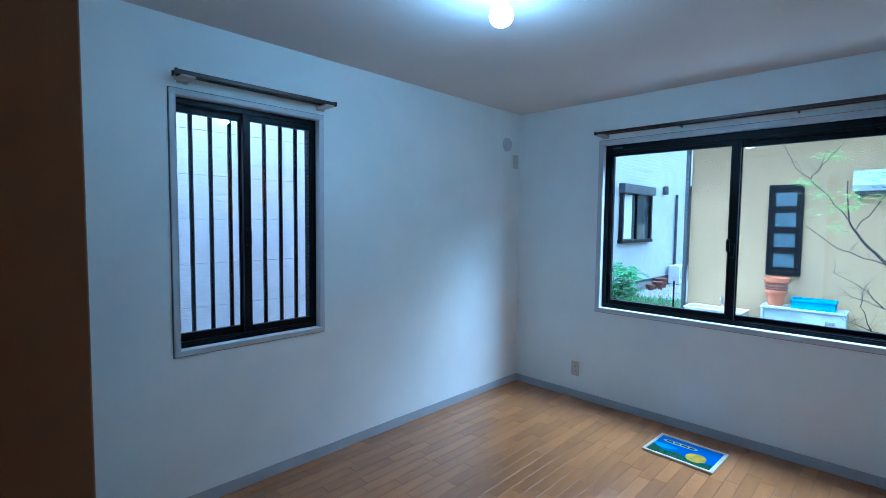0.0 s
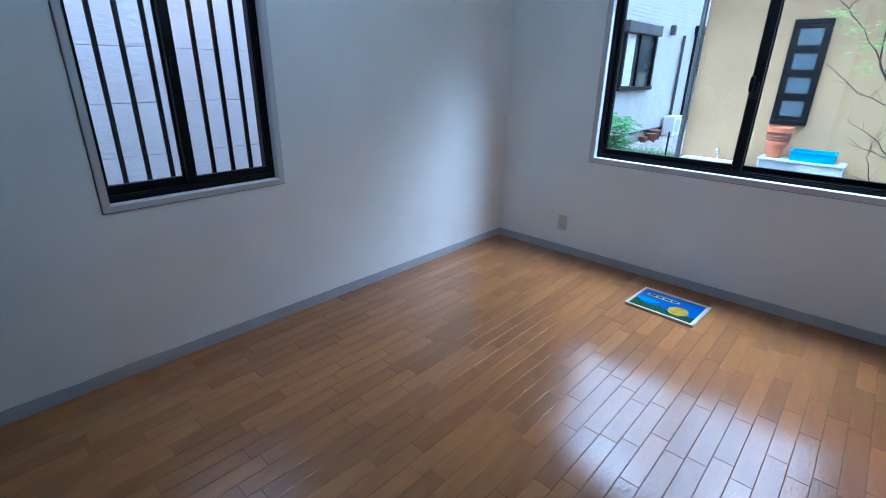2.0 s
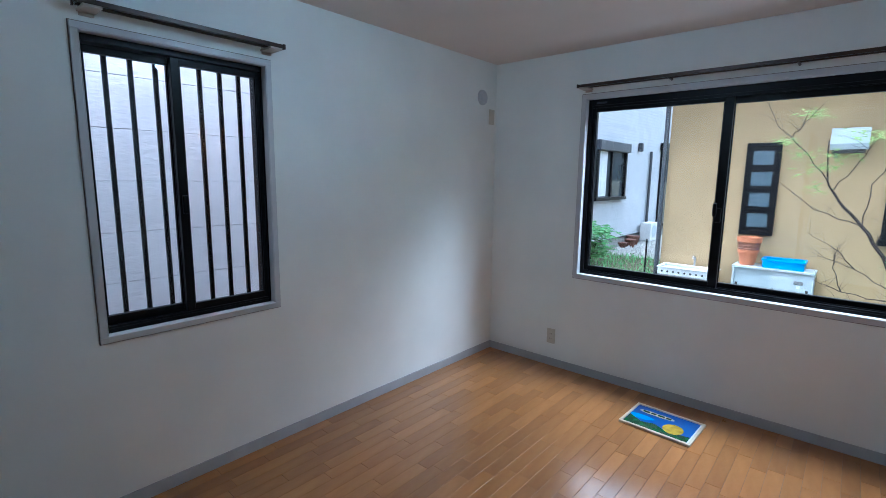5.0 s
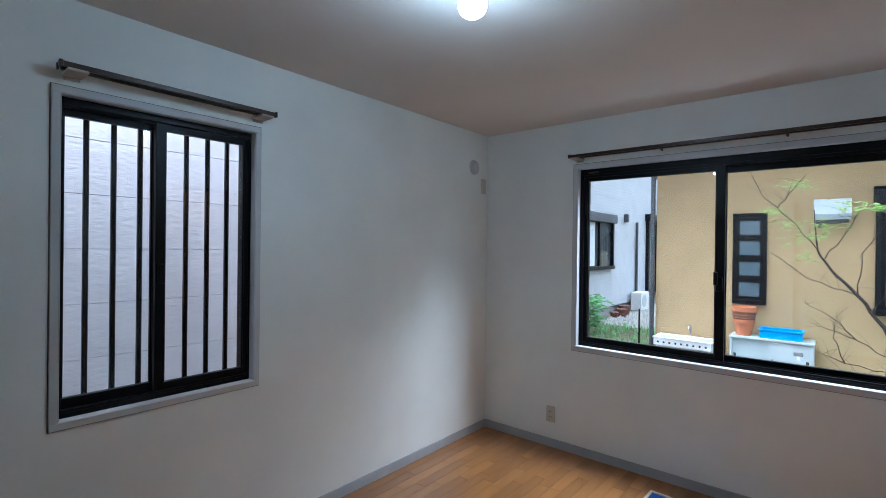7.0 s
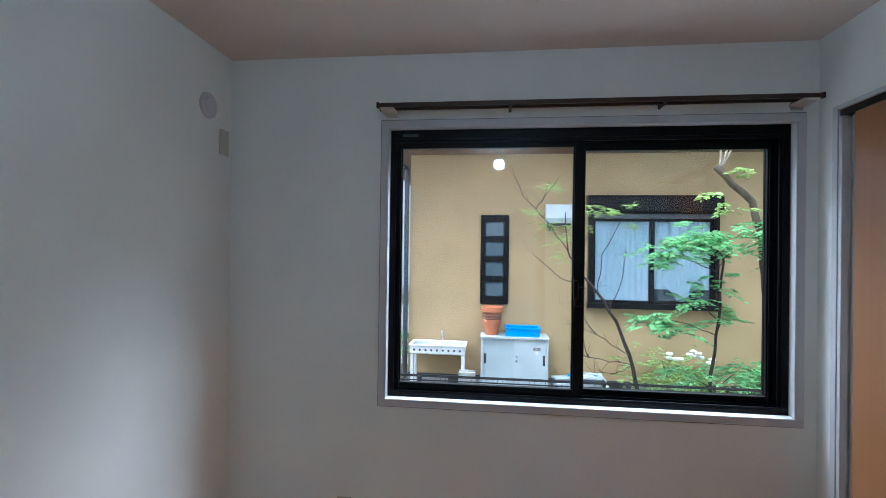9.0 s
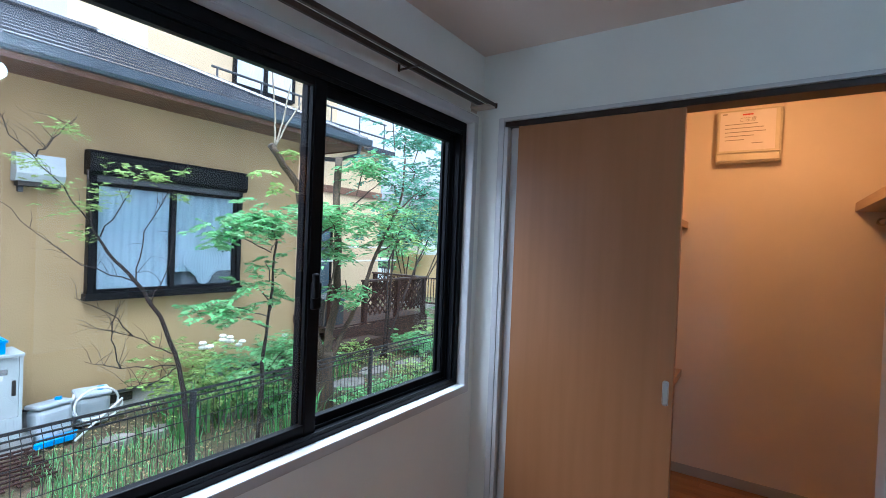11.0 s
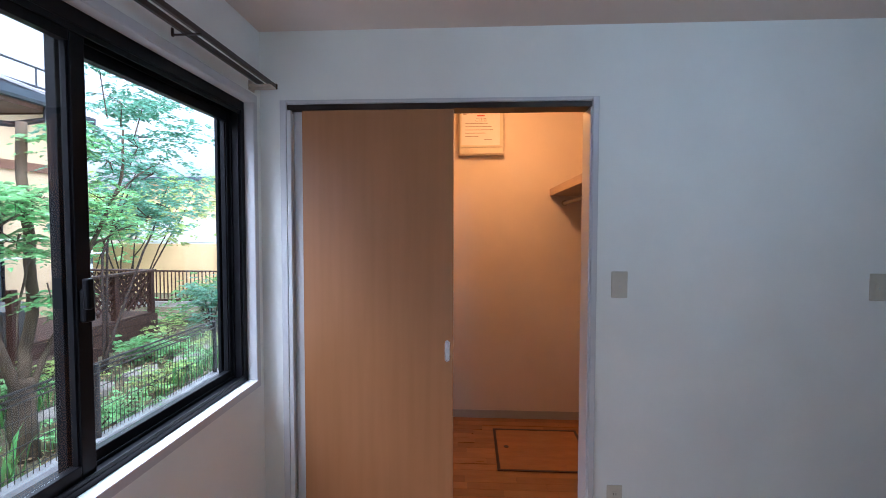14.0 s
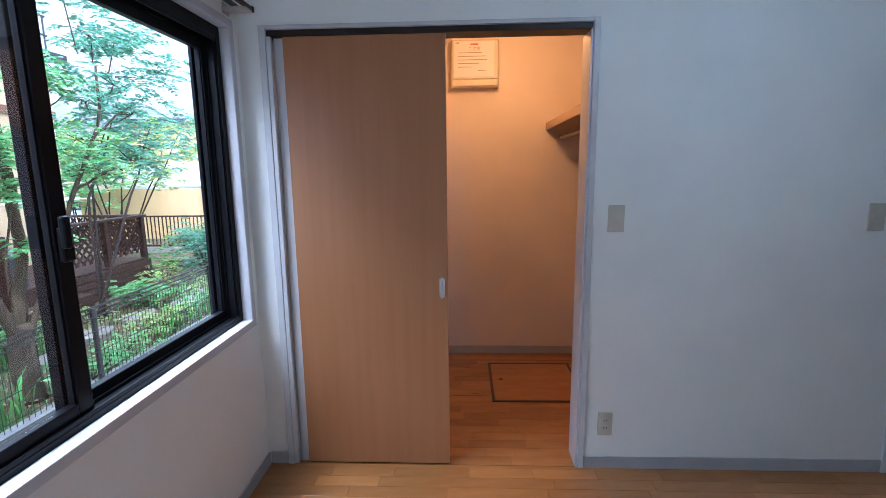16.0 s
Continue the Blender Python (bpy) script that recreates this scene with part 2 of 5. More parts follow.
M_STONE = mat("stepping_stone", (0.25, 0.23, 0.21), 0.8, var=0.16, scale=7, bump=0.5, bscale=30, dist=0.008)
M_FARWHITE = mat("far_white_wall", (0.66, 0.71, 0.74), 0.7, var=0.05, scale=1)
M_FARTAN = mat("far_tan_wall", (0.56, 0.40, 0.21), 0.85, var=0.08, scale=1)
M_PEACH = mat("pale_stucco", (0.62, 0.48, 0.30), 0.9, var=0.05, scale=1.5, bump=0.3, bscale=50)
M_HATCH = mat("hatch_edge", (0.045, 0.022, 0.014), 0.5, var=0.1)


# ---- building helpers ----
def box(bm, x0, x1, y0, y1, z0, z1, bevel=0.0):
    r = bmesh.ops.create_cube(bm, size=1.0, matrix=Matrix.Translation(((x0 + x1) / 2, (y0 + y1) / 2, (z0 + z1) / 2)) @ Matrix.Diagonal((abs(x1 - x0), abs(y1 - y0), abs(z1 - z0), 1)))
    if bevel:
        es = list({e for v in r["verts"] for e in v.link_edges})
        bmesh.ops.bevel(bm, geom=es, offset=bevel, segments=2, affect="EDGES", profile=0.5)
    return bm


def B(*a, **k):
    return box(bmesh.new(), *a, **k)


def boxes(*rows, bevel=0.0):
    bm = bmesh.new()
    for r in rows:
        box(bm, *r, bevel=bevel)
    return bm


def tube(bm, pts, radii, seg=8, cap=True):
    pts = [Vector(p) for p in pts]
    if not isinstance(radii, (list, tuple)):
        radii = [radii] * len(pts)
    rings, side = [], None
    for i, p in enumerate(pts):
        d = (pts[min(i + 1, len(pts) - 1)] - pts[max(i - 1, 0)]).normalized()
        if side is None:
            side = d.orthogonal().normalized()
        side = (side - d * side.dot(d)).normalized()
        up = d.cross(side)
        rings.append([bm.verts.new(p + (side * math.cos(a) + up * math.sin(a)) * radii[i]) for a in (2 * math.pi * k / seg for k in range(seg))])
    for a, b in zip(rings, rings[1:]):
        for k in range(seg):
            bm.faces.new((a[k], a[(k + 1) % seg], b[(k + 1) % seg], b[k]))
    if cap:
        bm.faces.new(rings[0][::-1])
        bm.faces.new(rings[-1])
    return bm


def T(pts, radii, seg=8):
    return tube(bmesh.new(), pts, radii, seg)


def lathe(rows, at, seg=28):
    """Turned shape from (radius, height) rows."""
    bm, rings = bmesh.new(), []
    for r, z in rows:
        rings.append([bm.verts.new((at[0] + r * math.cos(2 * math.pi * k / seg), at[1] + r * math.sin(2 * math.pi * k / seg), at[2] + z)) for k in range(seg)])
    for a, b in zip(rings, rings[1:]):
        for k in range(seg):
            bm.faces.new((a[k], a[(k + 1) % seg], b[(k + 1) % seg], b[k]))
    bm.faces.new(rings[0][::-1])
    bm.faces.new(rings[-1])
    return bm


def prism(pts, axis, a, b):
    """A flat outline pushed along an axis from a to b; pts are the two other coordinates in x, y, z order."""
    bm = bmesh.new()
    put = {"x": lambda p, v: (v, p[0], p[1]), "y": lambda p, v: (p[0], v, p[1]), "z": lambda p, v: (p[0], p[1], v)}[axis]
    lo, hi = [bm.verts.new(put(p, a)) for p in pts], [bm.verts.new(put(p, b)) for p in pts]
    n = len(pts)
    bm.faces.new(lo)
    bm.faces.new(hi[::-1])
    for i in range(n):
        bm.faces.new((lo[(i + 1) % n], lo[i], hi[i], hi[(i + 1) % n]))
    bmesh.ops.recalc_face_normals(bm, faces=bm.faces)
    return bm


def finish(name, bm, material, smooth=False):
    me = bpy.data.meshes.new(name)
    bmesh.ops.recalc_face_normals(bm, faces=bm.faces)
    bm.to_mesh(me)
    bm.free()
    me.materials.append(material)
    if smooth:
        for p in me.polygons:
            p.use_smooth = True
    return me


def part(name, bm, material, parent, label="", smooth=False):
    ob = new(name, finish(name, bm, material, smooth))
    ob.parent = parent
    if parent is not None:
        ob.matrix_parent_inverse = parent.matrix_basis.inverted()
    if label:
        tagged(ob, label)
    return ob


def thing(name, at, label, category, group="", kind=""):
    ob = new(name)
    ob.empty_display_size = 0.05
    ob.matrix_basis = Matrix.Translation(at)
    return tagged(ob, label, category, group, kind)


def solid(name, bm, material, label, category, kind="", group="", smooth=False):
    return tagged(new(name, finish(name, bm, material, smooth)), label, category, group, kind)


def from_arrays(name, verts, faces, material):
    me = bpy.data.meshes.new(name)
    me.from_pydata(verts, [], faces)
    me.materials.append(material)
    return me


# ---- the room's shell ----
W, S, H = 2.65, -4.20, 2.387
XB = 4.11


def wall_with_holes(axis, near, far, a0, a1, z1, holes, z0=0.0):
    """A thick wall along x or y with rectangular holes (from, to, bottom, top) cut right through."""
    rows, at = [], a0
    for h0, h1, hb, ht in sorted(holes):
        rows += [(at, h0, z0, z1), (h0, h1, z0, hb), (h0, h1, ht, z1)]
        at = h1
    rows.append((at, a1, z0, z1))
    bm = bmesh.new()
    for p, q, u, v in rows:
        if v - u > 1e-4 and q - p > 1e-4:
            box(bm, *((p, q, near, far) if axis == "x" else (near, far, p, q)), u, v)
    return bm


WB = (0.787, 2.562, 0.775, 2.045)
WA = (-2.785, -2.02, 0.80, 2.03)
solid("wall_north", wall_with_holes("x", 0, 0.16, -0.16, 4.25, 2.6, [WB]), M_PAPER, "white textured wallpaper wall with wide window opening", "wall", "structure")
solid("wall_west", wall_with_holes("y", -0.16, 0, S - 0.15, 0, 2.6, [WA]), M_PAPER, "white textured wallpaper wall with barred window opening", "wall", "structure")
solid("wall_east", wall_with_holes("y", W, W + 0.12, S, 0, 2.45, [(-1.530, -0.128, -0.01, 2.052), (-3.78, -2.985, -0.01, 2.052)]), M_PAPER, "white textured wallpaper wall with closet and entry openings", "wall", "structure")
solid("wall_south", wall_with_holes("x", S - 0.12, S, 0, 4.25, 2.6, [(1.86, 2.62, -0.01, 2.052)]), M_PAPER, "plain white wallpaper wall behind the entrance", "wall", "structure")
solid("ceiling", B(-0.16, 4.25, S - 1.45, 0.16, H + 0.001, H + 0.25), M_CEIL, "beige-grey papered ceiling", "ceiling", "structure")
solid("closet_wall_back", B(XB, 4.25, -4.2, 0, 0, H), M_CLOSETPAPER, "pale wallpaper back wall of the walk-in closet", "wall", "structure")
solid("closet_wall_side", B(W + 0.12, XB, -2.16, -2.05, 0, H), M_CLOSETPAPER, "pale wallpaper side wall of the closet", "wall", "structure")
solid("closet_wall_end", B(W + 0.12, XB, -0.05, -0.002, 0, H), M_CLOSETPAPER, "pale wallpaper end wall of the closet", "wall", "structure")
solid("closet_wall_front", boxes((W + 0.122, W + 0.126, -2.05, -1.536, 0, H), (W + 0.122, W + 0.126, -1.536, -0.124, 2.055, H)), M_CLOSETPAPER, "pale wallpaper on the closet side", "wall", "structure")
floor = solid("floor", B(-0.16, 4.25, S - 1.45, 0.16, -0.12, -0.004), M_JOINT, "honey maple strip flooring, glossy", "floor", "structure")


def baseboard(name, rows):
    solid(name, boxes(*rows, bevel=0.002), M_BASE, "grey baseboard along the wall foot", "baseboard", "structure")


baseboard("baseboard_north", [(0.009, W - 0.009, -0.009, -0.0005, 0, 0.062)])
baseboard("baseboard_west", [(0.0005, 0.009, S, -0.0005, 0, 0.062)])
baseboard("baseboard_east", [(W - 0.009, W - 0.0005, -2.956, -1.5585, 0, 0.062), (W - 0.009, W - 0.0005, -0.0965, -0.0095, 0, 0.062)])
baseboard("baseboard_south", [(0.0095, 1.825, S + 0.0005, S + 0.009, 0, 0.062)])
baseboard("baseboard_closet", [(XB - 0.009, XB - 0.0005, -2.05, -0.05, 0, 0.062), (W + 0.13, XB - 0.0095, -2.0495, -2.041, 0, 0.062)])


# ---- windows ----
def casing(name, axis, face, u0, u1, v0, v1, w, proud, depth, label):
    """White casing round an opening: a face frame and the reveal lining. face is the wall plane, the room lies on its lower side for y and upper side for x."""
    t = thing(name, (0, 0, 0), label, "window trim", kind="structure")
    s = -1 if axis == "y" else 1

    def q(nm, a, b, c, d, n0, n1, m=M_TRIM):
        lo, hi = sorted((face + s * n0, face + s * n1))
        bm = B(a, b, lo, hi, c, d, bevel=0.002) if axis == "y" else B(lo, hi, a, b, c, d, bevel=0.002)
        part(nm, bm, m, t)
    q("top_casing", u0 - w, u1 + w, v1, v1 + w, 0.0, proud)
    q("bottom_casing", u0 - w, u1 + w, v0 - w, v0, 0.0, proud)
    q("side_casing", u0 - w, u0, v0, v1, 0.0, proud)
    q("side_casing", u1, u1 + w, v0, v1, 0.0, proud)
    e = 0.004
    for a, b, c, d in ((u0 - w - e, u1 + w + e, v1 + w, v1 + w + e), (u0 - w - e, u1 + w + e, v0 - w - e, v0 - w), (u0 - w - e, u0 - w, v0 - w, v1 + w), (u1 + w, u1 + w + e, v0 - w, v1 + w)):
        q("edge_strip", a, b, c, d, 0.0, proud * 0.5, M_EDGE)
    k = 0.004
    q("sill", u0, u1, v0 - 0.001, v0 + k, -depth, proud + 0.002, M_SILL)
    q("lining", u0, u1, v1 - k, v1 - 0.0003, -depth, proud - 0.001)
    q("lining", u0 + 0.0003, u0 + k, v0 + k, v1 - k, -depth, proud - 0.001)
    q("lining", u1 - k, u1 - 0.0003, v0 + k, v1 - k, -depth, proud - 0.001)
    return t


def sash(parent, axis, u0, u1, v0, v1, n0, n1, stile0, stile1, top, bottom):
    """One sliding sash: stiles, rails, a glazing bead step and the pane."""
    def q(nm, a, b, c, d, e, f, m=M_BLACK, bev=0.0025):
        ob = part(nm, B(a, b, e, f, c, d, bevel=bev) if axis == "y" else B(e, f, a, b, c, d, bevel=bev), m, parent)
        return ob
    mid = (n0 + n1) / 2
    q("stile", u0, u0 + stile0, v0, v1, n0, n1)
    q("stile", u1 - stile1, u1, v0, v1, n0, n1)
    q("rail", u0 + stile0, u1 - stile1, v1 - top, v1, n0 + 0.001, n1 - 0.001)
    q("rail", u0 + stile0, u1 - stile1, v0, v0 + bottom, n0 + 0.001, n1 - 0.001)
    g = 0.006
    for a, b, c, d in ((u0 + stile0, u0 + stile0 + g, v0 + bottom, v1 - top), (u1 - stile1 - g, u1 - stile1, v0 + bottom, v1 - top)):
        q("glazing_bead", a, b, c, d, mid - 0.008, mid + 0.008, bev=0.0)
    pane = q("pane", u0 + stile0 + 0.001, u1 - stile1 - 0.001, v0 + bottom + 0.001, v1 - top - 0.001, mid - 0.002, mid + 0.002, M_GLASS, 0.0)
    pane.visible_shadow = False


casing("window_trim_north", "y", 0.0, *WB[:2], *WB[2:], 0.032, 0.012, 0.034, "pale grey casing and bright white sill of the wide window")
casing("window_trim_west", "x", 0.0, *WA[:2], *WA[2:], 0.026, 0.012, 0.034, "pale grey casing of the barred window")

win = thing("window_1", (1.67, 0.07, 0.78), "wide two-panel black aluminium sliding window, closed", "window", kind="structure")
x0, x1, z0, z1 = WB
f = 0.03
part("frame_head", boxes((x0, x1, 0.034, 0.15, z1 - 0.045, z1), (x0, x1, 0.038, 0.046, z1 - 0.062, z1 - 0.045), (x0, x1, 0.078, 0.084, z1 - 0.062, z1 - 0.045), bevel=0.001), M_BLACK, win)
part("frame_sill", boxes((x0, x1, 0.034, 0.15, z0, z0 + 0.022), (x0, x1, 0.036, 0.042, z0 + 0.022, z0 + 0.034), (x0, x1, 0.080, 0.085, z0 + 0.022, z0 + 0.034), (x0, x1, 0.118, 0.124, z0 + 0.022, z0 + 0.03), bevel=0.001), M_BLACK, win)
part("frame_jamb", boxes((x0, x0 + f, 0.034, 0.15, z0 + 0.022, z1 - 0.045), (x0 + f, x0 + f + 0.008, 0.078, 0.086, z0 + 0.03, z1 - 0.05)), M_BLACK, win)
part("frame_jamb", boxes((x1 - f, x1, 0.034, 0.15, z0 + 0.022, z1 - 0.045), (x1 - f - 0.012, x1 - f, 0.044, 0.05, z0 + 0.03, z1 - 0.05), (x1 - f - 0.008, x1 - f, 0.078, 0.086, z0 + 0.03, z1 - 0.05)), M_BLACK, win)
part("outer_sill", boxes((x0 - 0.02, x1 + 0.02, 0.15, 0.20, z0 - 0.02, z0 + 0.006), bevel=0.003), M_BLACK, win)
MX = 1.672
sash(win, "y", x0 + 0.022, MX + 0.026, z0 + 0.026, z1 - 0.048, 0.047, 0.077, 0.030, 0.048, 0.040, 0.042)
sash(win, "y", MX - 0.022, x1 - 0.022, z0 + 0.026, z1 - 0.048, 0.087, 0.117, 0.044, 0.036, 0.050, 0.038)
part("screen_stile", boxes((x1 - 0.058, x1 - 0.035, 0.128, 0.142, z0 + 0.03, z1 - 0.05), bevel=0.002), M_BLACK, win)
latch = part("crescent_latch", boxes((MX - 0.018, MX + 0.018, 0.028, 0.047, 1.225, 1.315), bevel=0.006), M_BLACK, win, "black crescent latch")
part("latch_lever", boxes((MX - 0.028, MX - 0.006, 0.010, 0.030, 1.262, 1.345), bevel=0.006), M_BLACK, latch)
part("frame_cap", boxes((x0 + 0.06, x0 + 0.135, 0.0325, 0.034, z1 - 0.035, z1 - 0.022)), M_DKPIPE, win)

win2 = thing("window_2", (-0.07, -2.4, 0.8), "black aluminium sliding window with upright security bars outside", "window", kind="structure")
y0, y1, z0, z1 = WA
part("frame_head", B(-0.15, -0.034, y0, y1, z1 - 0.03, z1), M_BLACK, win2)
part("frame_sill", boxes((-0.15, -0.034, y0, y1, z0, z0 + 0.022), (-0.042, -0.036, y0, y1, z0 + 0.022, z0 + 0.032)), M_BLACK, win2)
part("frame_jamb", B(-0.15, -0.034, y0, y0 + 0.016, z0 + 0.022, z1 - 0.03), M_BLACK, win2)
part("frame_jamb", B(-0.15, -0.034, y1 - 0.010, y1, z0 + 0.022, z1 - 0.03), M_BLACK, win2)
MY = -2.425
sash(win2, "x", MY - 0.02, y1 - 0.008, z0 + 0.024, z1 - 0.032, -0.077, -0.047, 0.036, 0.020, 0.030, 0.040)
sash(win2, "x", y0 + 0.012, MY + 0.012, z0 + 0.024, z1 - 0.032, -0.117, -0.087, 0.016, 0.030, 0.030, 0.040)
part("crescent_latch", boxes((-0.05, -0.026, MY - 0.012, MY + 0.014, 1.30, 1.385), bevel=0.005), M_BLACK, win2, "black crescent latch")
grille = thing("security_grille", (-0.17, -2.4, 0.8), "black metal grille of upright bars outside the window", "grille")
for yb in (-2.76, -2.665, -2.568, -2.468, -2.372, -2.274, -2.176, -2.080, -1.99):
    part("bar", B(-0.180, -0.164, yb - 0.0095, yb + 0.0095, 0.72, 2.12, bevel=0.0015), M_BLACK, grille)
part("crossbar", B(-0.164, -0.158, -2.86, -1.95, 0.745, 0.775), M_BLACK, grille)
part("crossbar", B(-0.164, -0.158, -2.86, -1.95, 2.06, 2.09), M_BLACK, grille)


def curtain_rail(name, axis, a0, a1, z, label, stops):
    """A double curtain rail: two dark profiles on beige brackets."""
    t = thing(name, (0, 0, z), label, "curtain rail")

    def q(nm, a, b, n0, n1, c, d, m, bev=0.002, par=t):
        return part(nm, B(a, b, -n1, -n0, c, d, bevel=bev) if axis == "y" else B(n0, n1, a, b, c, d, bevel=bev), m, par)
    q("front_rail", a0, a1, 0.084, 0.098, z - 0.006, z + 0.013, M_RAILBROWN)
    q("back_rail", a0 + 0.008, a1 - 0.008, 0.036, 0.050, z - 0.006, z + 0.013, M_RAILBROWN)
    for s in stops:
        end = min(abs(s - a0), abs(s - a1)) < 0.08
        h = 0.032 if end else 0.007
        b = q("bracket", s - h, s + h, 0.0, 0.102, z - (0.017 if end else 0.011), z - 0.0065, M_BRACKET if end else M_RAILBROWN, 0.003)
        q("bracket_foot", s - h * 0.8, s + h * 0.8, 0.0, 0.006, z - (0.03 if end else 0.014), z + 0.014, M_BRACKET if end else M_RAILBROWN, 0.002, b)
        if end:
            q("screw", s - 0.004, s + 0.004, 0.006, 0.0085, z - 0.004, z + 0.004, M_CHROME, 0.0, b)
    for s in (a0, a1):
        q("end_cap", s - 0.006, s + 0.006, 0.080, 0.102, z - 0.009, z + 0.016, M_RAILBROWN, 0.003)
        q("end_cap", s - 0.004, s + 0.004, 0.033, 0.053, z - 0.009, z + 0.016, M_RAILBROWN, 0.003)


curtain_rail("curtain_rail", "y", 0.757, 2.607, 2.120, "dark brown double curtain rail above the wide window", (0.80, 1.35, 2.0, 2.56))
curtain_rail("curtain_rail", "x", -2.80, -1.965, 2.110, "dark brown double curtain rail above the barred window", (-2.75, -2.01))

# ---- ceiling bulb ----
bulb = thing("ceiling_bulb", BULB, "bare white glowing bulb in a ceiling socket", "light bulb")
part("globe", lathe([(0.022, 0.034), (0.034, 0.026), (0.043, 0.012), (0.047, -0.004), (0.045, -0.020), (0.037, -0.034), (0.024, -0.043), (0.008, -0.047)], BULB), M_BULB, bulb, "glowing white globe", smooth=True)
part("socket", lathe([(0.020, 0.035), (0.021, 0.065), (0.026, 0.075), (0.030, 0.090)], BULB, 20), M_WHITEPL, bulb)
part("ceiling_rose", lathe([(0.032, 0.090), (0.055, 0.100), (0.060, 0.1255)], BULB, 28), M_WHITEPL, bulb, "white ceiling rose")


# ---- wall plates ----
def plate_on(name, axis, face, u, z, w, h, label, kind, m=M_IVORY):
    """A cover plate with its middle insert and slots, on the wall plane face."""
    s = -1 if axis in ("y", "e") else 1
    t = thing(name, (face, u, z) if axis != "y" else (u, face, z), label, "switch" if kind == "switch" else kind)

    def q(nm, du, dz, hw, hh, n0, n1, mm, bev=0.0):
        lo, hi = sorted((face + s * n0, face + s * n1))
        bm = B(u + du - hw, u + du + hw, lo, hi, z + dz - hh, z + dz + hh, bevel=bev) if axis == "y" else B(lo, hi, u + du - hw, u + du + hw, z + dz - hh, z + dz + hh, bevel=bev)
        return part(nm, bm, mm, t)
    q("cover_plate", 0, 0, w / 2, h / 2, 0.0, 0.008, m, 0.003)
    if kind == "outlet":
        for dz in (0.019, -0.019):
            q("socket_insert", 0, dz, 0.013, 0.013, 0.008, 0.0095, m, 0.001)
            for du in (-0.006, 0.006):
                q("slot", du, dz, 0.0014, 0.0045, 0.0095, 0.0102, M_DARKSLOT)
    elif kind == "switch":
        q("rocker", 0, 0, 0.012, 0.017, 0.008, 0.0115, m, 0.001)
        q("indicator", 0, -0.006, 0.003, 0.0015, 0.0115, 0.0122, M_CABDOOR)
    else:
        q("blank_insert", 0, 0, 0.014, 0.036, 0.008, 0.0095, m, 0.001)
        for dz in (0.043, -0.043):
            q("screw", 0, dz, 0.0025, 0.0025, 0.008, 0.0092, M_CHROME)
    return t


plate_on("wall_outlet", "y", 0.0, 0.597, 0.243, 0.070, 0.120, "ivory double wall outlet low on the wall", "outlet")
plate_on("wall_outlet", "e", W, -1.655, 0.233, 0.070, 0.118, "ivory double wall outlet beside the closet", "outlet")
plate_on("light_switch", "e", W, -1.661, 1.224, 0.072, 0.120, "ivory light switch beside the closet opening", "switch")
plate_on("light_switch", "e", W, -2.781, 1.222, 0.072, 0.120, "ivory light switch beside the entry door", "switch")
plate_on("blank_plate", "x", 0.0, -0.066, 1.970, 0.070, 0.120, "ivory blank wall plate in the corner", "wall plate")
vent = thing("round_vent", (0, -0.195, 2.108), "small round wall vent cover near the corner", "vent")
part("ring", T([(0.0005, -0.195, 2.108), (0.012, -0.195, 2.108), (0.016, -0.195, 2.108)], [0.058, 0.056, 0.048], 28), M_TRIM, vent)
part("cap", T([(0.016, -0.195, 2.108), (0.024, -0.195, 2.108), (0.028, -0.195, 2.108)], [0.040, 0.038, 0.026], 28), M_TRIM, vent)

# ---- closet opening and sliding door ----
trim = thing("door_trim_closet", (W, -0.8, 0), "grey-white casing round the closet opening with a dark head track", "door trim", kind="structure")
YL, YR, ZT = -0.128, -1.530, 2.052
part("side_casing", B(W - 0.012, W - 0.0005, YL, YL + 0.030, 0, ZT + 0.018, bevel=0.002), M_TRIM, trim)
part("side_casing", B(W - 0.012, W - 0.0005, YR - 0.028, YR - 0.001, 0, ZT + 0.018, bevel=0.002), M_TRIM, trim)
part("head_casing", B(W - 0.012, W - 0.0005, YR - 0.001, YL, ZT + 0.001, ZT + 0.018, bevel=0.002), M_TRIM, trim)
part("head_track", boxes((W - 0.004, W + 0.10, YR + 0.001, YL - 0.001, ZT - 0.026, ZT - 0.0005), bevel=0.002), M_TRACK, trim, "dark brown head track")
part("jamb", B(W - 0.008, W + 0.135, YR + 0.0003, YR + 0.010, 0, ZT - 0.027, bevel=0.002), M_TRIM, trim)
part("jamb", B(W - 0.008, W + 0.02, YL - 0.020, YL - 0.0005, 0, ZT - 0.027, bevel=0.002), M_TRIM, trim)
part("filler_post", B(W + 0.026, W + 0.115, YL - 0.068, YL - 0.0205, 0.0, ZT - 0.027, bevel=0.002), M_TRIM, trim)
part("filler_base", B(W + 0.018, W + 0.0255, YL - 0.068, YL - 0.021, 0.0, 0.062, bevel=0.001), M_BASE, trim)
door = thing("door_1", (W, -0.55, 0), "light wood veneer sliding closet door, half open", "sliding door", kind="structure")
part("leaf", B(W + 0.002, W + 0.034, -0.906, -0.198, 0.007, ZT - 0.027, bevel=0.0015), M_VENEER, door)
pull = part("recessed_pull", prism([(-0.879 + 0.0125 * math.cos(a) , 0.905 + (0.038 if math.sin(a) > 0 else -0.038) + 0.0125 * math.sin(a)) for a in (2 * math.pi * k / 24 for k in range(24))], "x", W - 0.0008, W + 0.003), M_CHROME, door, "oval satin metal pull")
